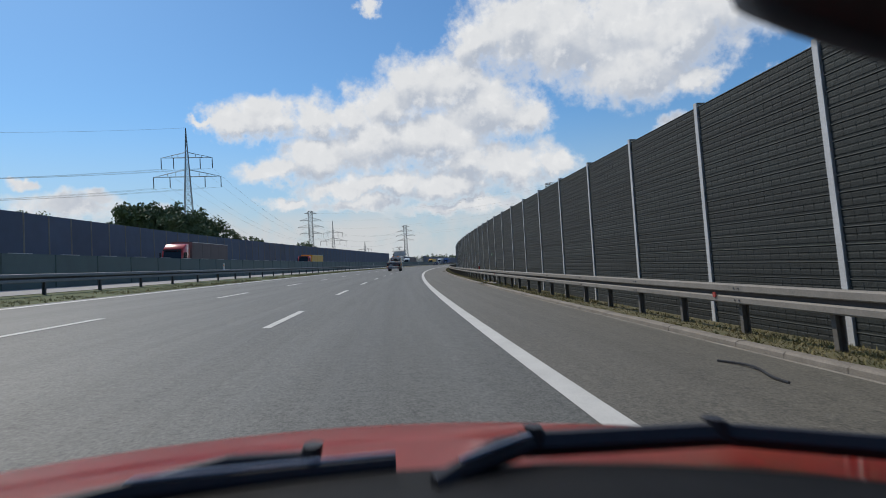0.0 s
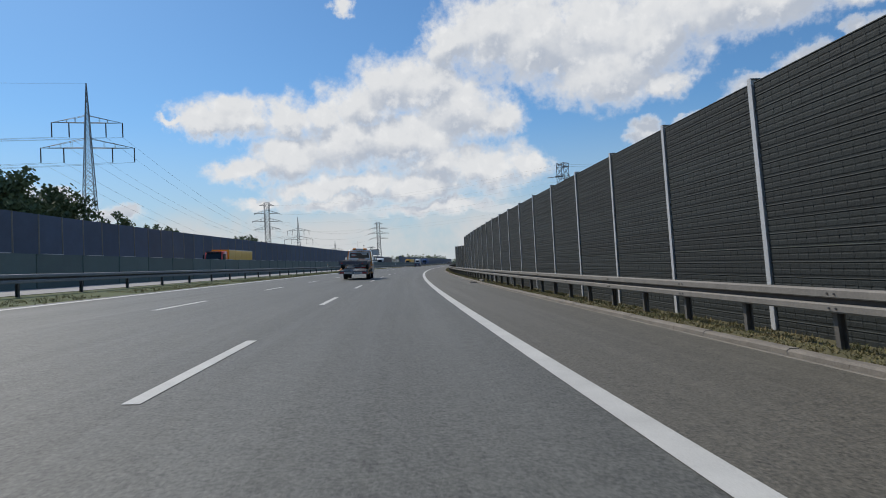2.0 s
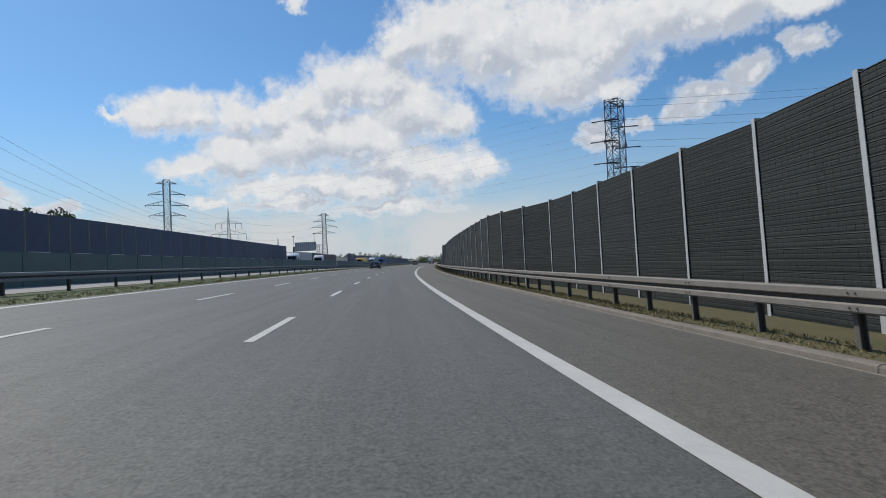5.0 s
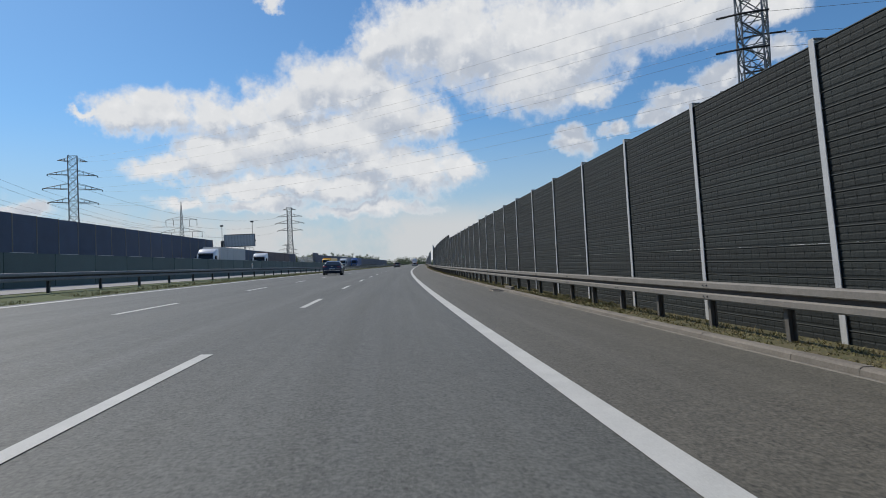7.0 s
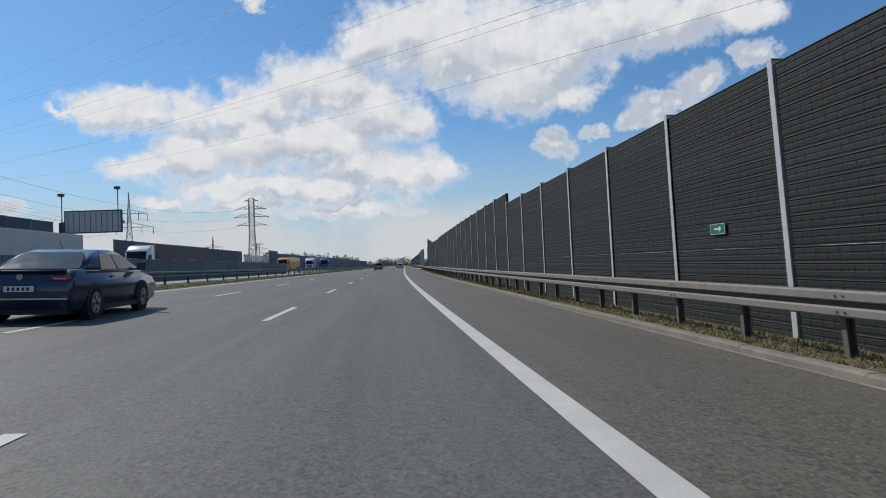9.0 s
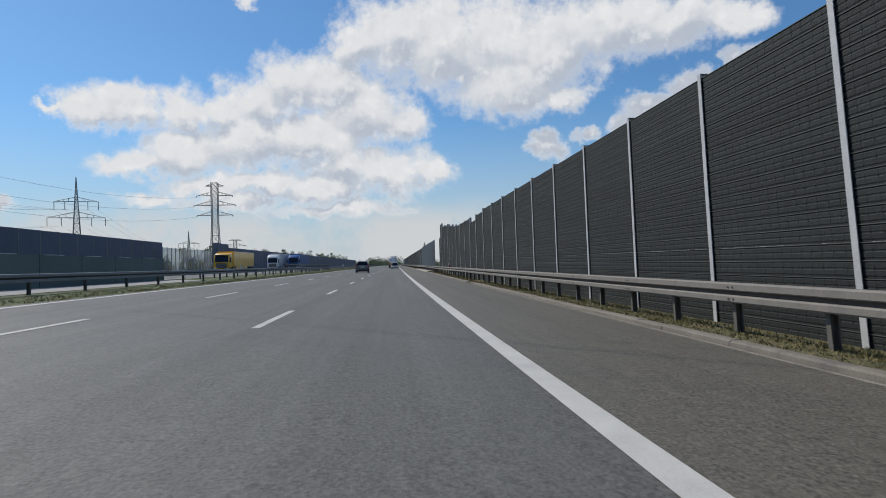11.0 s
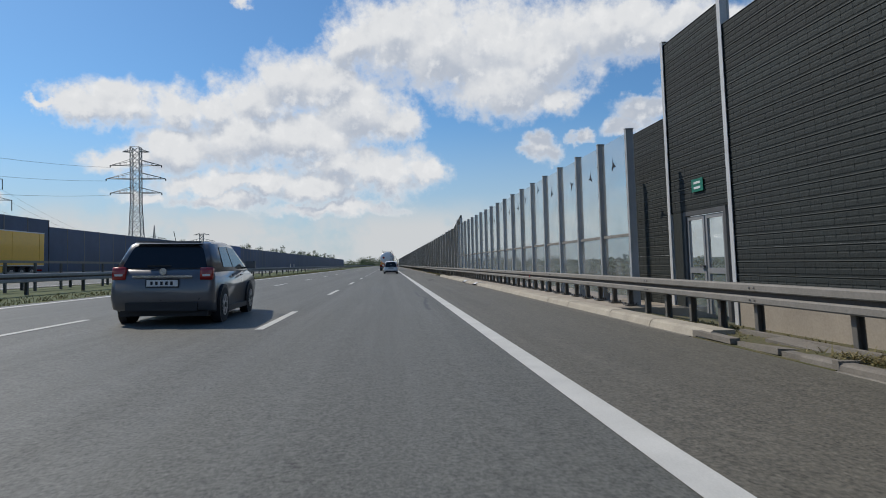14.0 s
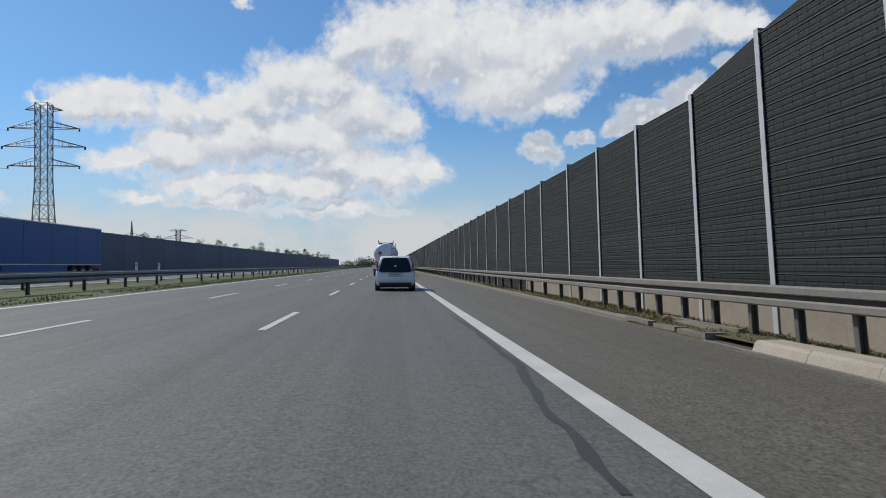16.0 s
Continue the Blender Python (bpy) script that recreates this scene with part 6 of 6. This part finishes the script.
# bolts on the guard rail joints
bolts = bmesh.new()
for k in range(0, 104):
    s = 1.0 + 4 * k
    d = D_RAIL + rail_shift(s) - 0.118
    for ds in (0.0, 0.12):
        for z in (0.545, 0.72):
            p = road(s + ds, d, z)
            disc(p.x, p.y, p.z, 0.014, 0.02, "x", 6, bolts)
tagged(link("rail_bolts", bolts, "galv_dark"), "dark bolt heads along the guard rail", "bolts", kind="stuff")


def drain(s):
    t = empty("storm_drain", "concrete gully box with an iron grate in the kerb line", "drain", "storm drains", m=at_road(s, D_KERB, 0))
    part("frame", box(-0.45, 0.28, -0.5, -0.42, 0.0, 0.05, box(-0.45, 0.28, 0.42, 0.5, 0.0, 0.05, box(-0.45, -0.38, -0.42, 0.42, 0.0, 0.04))), "concrete", t, bevel=0.01)
    part("back_stone", box(0.24, 0.36, -0.75, 0.75, 0.0, 0.17), "kerb", t, bevel=0.015)
    for k in range(9):
        part("grate_bar", box(-0.36, 0.0, -0.38 + 0.09 * k, -0.34 + 0.09 * k, 0.006, 0.028), "galv_dark", t)
    # thin black sheet painted as the shade of the pit below the grate
    part("sump", box(-0.37, 0.02, -0.41, 0.41, 0.004, 0.008), "black", t)


for s in (91.9, 212.4):
    drain(s)
for s in (392.9, 397.4):
    g = empty("bridge_drain", "metal-covered water inlet in the bridge kerb", "drain", "bridge drains", m=at_road(s, D_KERB, 0.0, banked=True))
    # no opening here: a solid black strip stands for the inlet's inner shade
    part("slot", box(-0.12, -0.02, -0.34, 0.34, 0.012, 0.055), "black", g, "solid black strip painted as the shade of an open slot")
    face = ((-0.055, 0.045), (0.045, 0.112), (0.095, 0.15), (0.40, 0.15), (0.40, 0.14), (0.10, 0.138), (0.05, 0.10))
    part("cover", loft([[(x, y, z) for x, z in face] for y in (-0.4, 0.4)], caps=True, closed=True), "galv_pale", g, "pale metal cover plate")
bottle = empty("bottle", "clear plastic bottle with a yellow label by the kerb", "bottle", m=at_road(33.9, D_KERB + 0.12, 0.17))
part("bottle_body", disc(0, 0, 0.09, 0.035, 0.18, "z", 12), "lamp_clear", bottle)
part("label_band", disc(0, 0, 0.08, 0.0365, 0.07, "z", 12), "yellow", bottle)
part("cap", disc(0, 0, 0.20, 0.014, 0.03, "z", 8), "plate", bottle)

pts = []
for k in range(19):
    f = k / 18
    pts.append(road(6.9 - 1.3 * f, 3.58 + 0.06 * f + 0.10 * math.sin(5 * f), 0.012 + 0.012 * math.sin(3.1 * f)))
tagged(link("rubber_strip", tube(pts[::-1], 0.014, seg=5), "black"), "thin black rubber strip lying on the shoulder", "debris")
g = tagged(link("stick", tube([road(403.2, 2.6, 0.012), road(403.3, 3.0, 0.012)], 0.015, seg=5), "black"), "short dark stick on the hard shoulder", "debris")


# ---- sealed cracks and bridge joints ----
def crack(name, pts, width, label):
    """A tar seal along points (s, d), with a ragged width."""
    rng = random.Random(int(pts[0][0] * 10))
    fine = []
    for (s0, d0), (s1, d1) in zip(pts, pts[1:]):
        n = max(2, int(abs(s1 - s0) / 0.25) + int(abs(d1 - d0) / 0.25))
        for i in range(n):
            f = i / n
            fine.append((s0 + (s1 - s0) * f, d0 + (d1 - d0) * f + rng.uniform(-0.03, 0.03)))
    bm = bmesh.new()
    secs = []
    for i, (s, d) in enumerate(fine):
        j = min(i + 1, len(fine) - 1)
        ds, dd = fine[j][0] - fine[max(0, j - 1)][0], fine[j][1] - fine[max(0, j - 1)][1]
        n = math.hypot(ds, dd) or 1
        w = width * rng.uniform(0.55, 1.2) / 2
        secs.append([road(s - dd / n * w, d + ds / n * w, 0.004), road(s + dd / n * w, d - ds / n * w, 0.004)])
    for a, b in zip(secs, secs[1:]):
        va = [bm.verts.new(p) for p in a + b[::-1]]
        bm.faces.new(va)
    bmesh.ops.remove_doubles(bm, verts=bm.verts[:], dist=0.0005)
    for f in bm.faces:
        if f.normal.z < 0:
            f.normal_flip()
    return tagged(link(name, bm, "seal"), label, "road seal", kind="structure")


crack("crack_seal", [(375.2, 0.92), (377.0, 0.95), (378.2, 0.98), (380.4, 1.18), (381.8, 0.98), (385.4, 1.0)], 0.10, "wandering dark tar seal beside the edge line")
crack("crack_seal", [(411.5, 1.05), (413.2, 1.08), (415.0, 1.30), (418, 1.33), (422.0, 1.25)], 0.09, "wandering dark tar seal beside the edge line")
crack("crack_seal", [(396.2, 0.9), (399, 1.0), (402.5, 1.15), (405, 1.1)], 0.08, "wandering dark tar seal beside the edge line")
crack("crack_seal", [(378.7, -2.04), (379.3, -1.24), (380.3, -0.42)], 0.05, "slanting dark tar seal across the lane")
crack("crack_seal", [(343.0, -4.5), (346.0, -3.4), (349.0, -2.3)], 0.06, "slanting dark tar seal across the lane")
crack("crack_seal", [(400.5, -1.5), (401.5, -1.0), (403.0, -0.7)], 0.10, "slanting dark tar seal across the lane")
crack("crack_seal", [(352.8, 1.03), (353.7, 1.07), (354.6, 1.07), (355.8, 1.05), (357.1, 1.03), (358.5, 0.95)], 0.09, "wandering dark tar seal beside the edge line")
for s in (385.8, 399.4):
    crack("joint_seal", [(s, -9.2), (s + 0.3, D_KERB - 0.1)], 0.11, "straight dark sealed joint across the bridge deck")

# ---- grass and weeds on the verge ----
rng = random.Random(77)
verts, faces = [], []


def blade(p, h, w, lean):
    i = len(verts)
    a = rng.uniform(0, 6.3)
    c, q = math.cos(a) * w, math.sin(a) * w
    verts.extend(((p.x - c, p.y - q, p.z), (p.x + c, p.y + q, p.z), (p.x + lean[0], p.y + lean[1], p.z + h)))
    faces.append((i, i + 1, i + 2))


for k in range(52000):
    s = rng.uniform(-2, 440)
    if 372 < s < 414:
        continue
    lush = noise.noise(Vector((s * 0.11, 3.0, 0))) + 0.25
    if rng.random() > 0.5 + lush:
        continue
    d = D_KERB + 0.2 + (abs(rng.gauss(0, 0.4)) if rng.random() < 0.6 else rng.uniform(0.3, 1.55))
    if d > D_WALL - 0.2:
        continue
    base = road(s, d, 0.066 - 0.10 * max(0.0, d - D_KERB - 0.5))
    for _ in range(5):
        blade(base + Vector((rng.uniform(-0.06, 0.06), rng.uniform(-0.06, 0.06), 0)), rng.uniform(0.02, 0.05) * (1 + max(0, lush)) * (1.5 if d > D_KERB + 1.0 else 1.0), 0.011, (rng.uniform(-0.06, 0.06), rng.uniform(-0.06, 0.06)))
for s0 in (36.0, 93.0, 214, 260, 322.0, 323.2, 347, 365.6, 366.2, 419.5, 424):
    for _ in range(240):
        base = road(s0 + rng.gauss(0, 0.35), D_KERB + 0.2 + abs(rng.gauss(0, 0.2)), 0.09)
        blade(base, rng.uniform(0.04, 0.10), 0.014, (rng.uniform(-0.15, 0.15), rng.uniform(-0.15, 0.15)))
for k in range(16000):
    s = rng.uniform(0, 520)
    if noise.noise(Vector((s * 0.2, 9.0, 0))) < -0.35:
        continue
    d = -9.95 - abs(rng.gauss(0, 0.8))
    if d < -12.6:
        continue
    base = road(s, d, -0.01 + 0.04 * min(1.0, (-9.9 - d) / 0.7))
    for _ in range(3):
        blade(base + Vector((rng.uniform(-0.1, 0.1), rng.uniform(-0.1, 0.1), 0)), rng.uniform(0.03, 0.09), 0.016, (rng.uniform(-0.06, 0.06), rng.uniform(-0.06, 0.06)))
me = bpy.data.meshes.new("verge_weeds")
me.from_pydata(verts, [], faces)
me.materials.append(M["blade"])
tagged(new("verge_weeds", me), "dry grass tufts and weeds behind the kerb and along the median", "grass", kind="stuff")
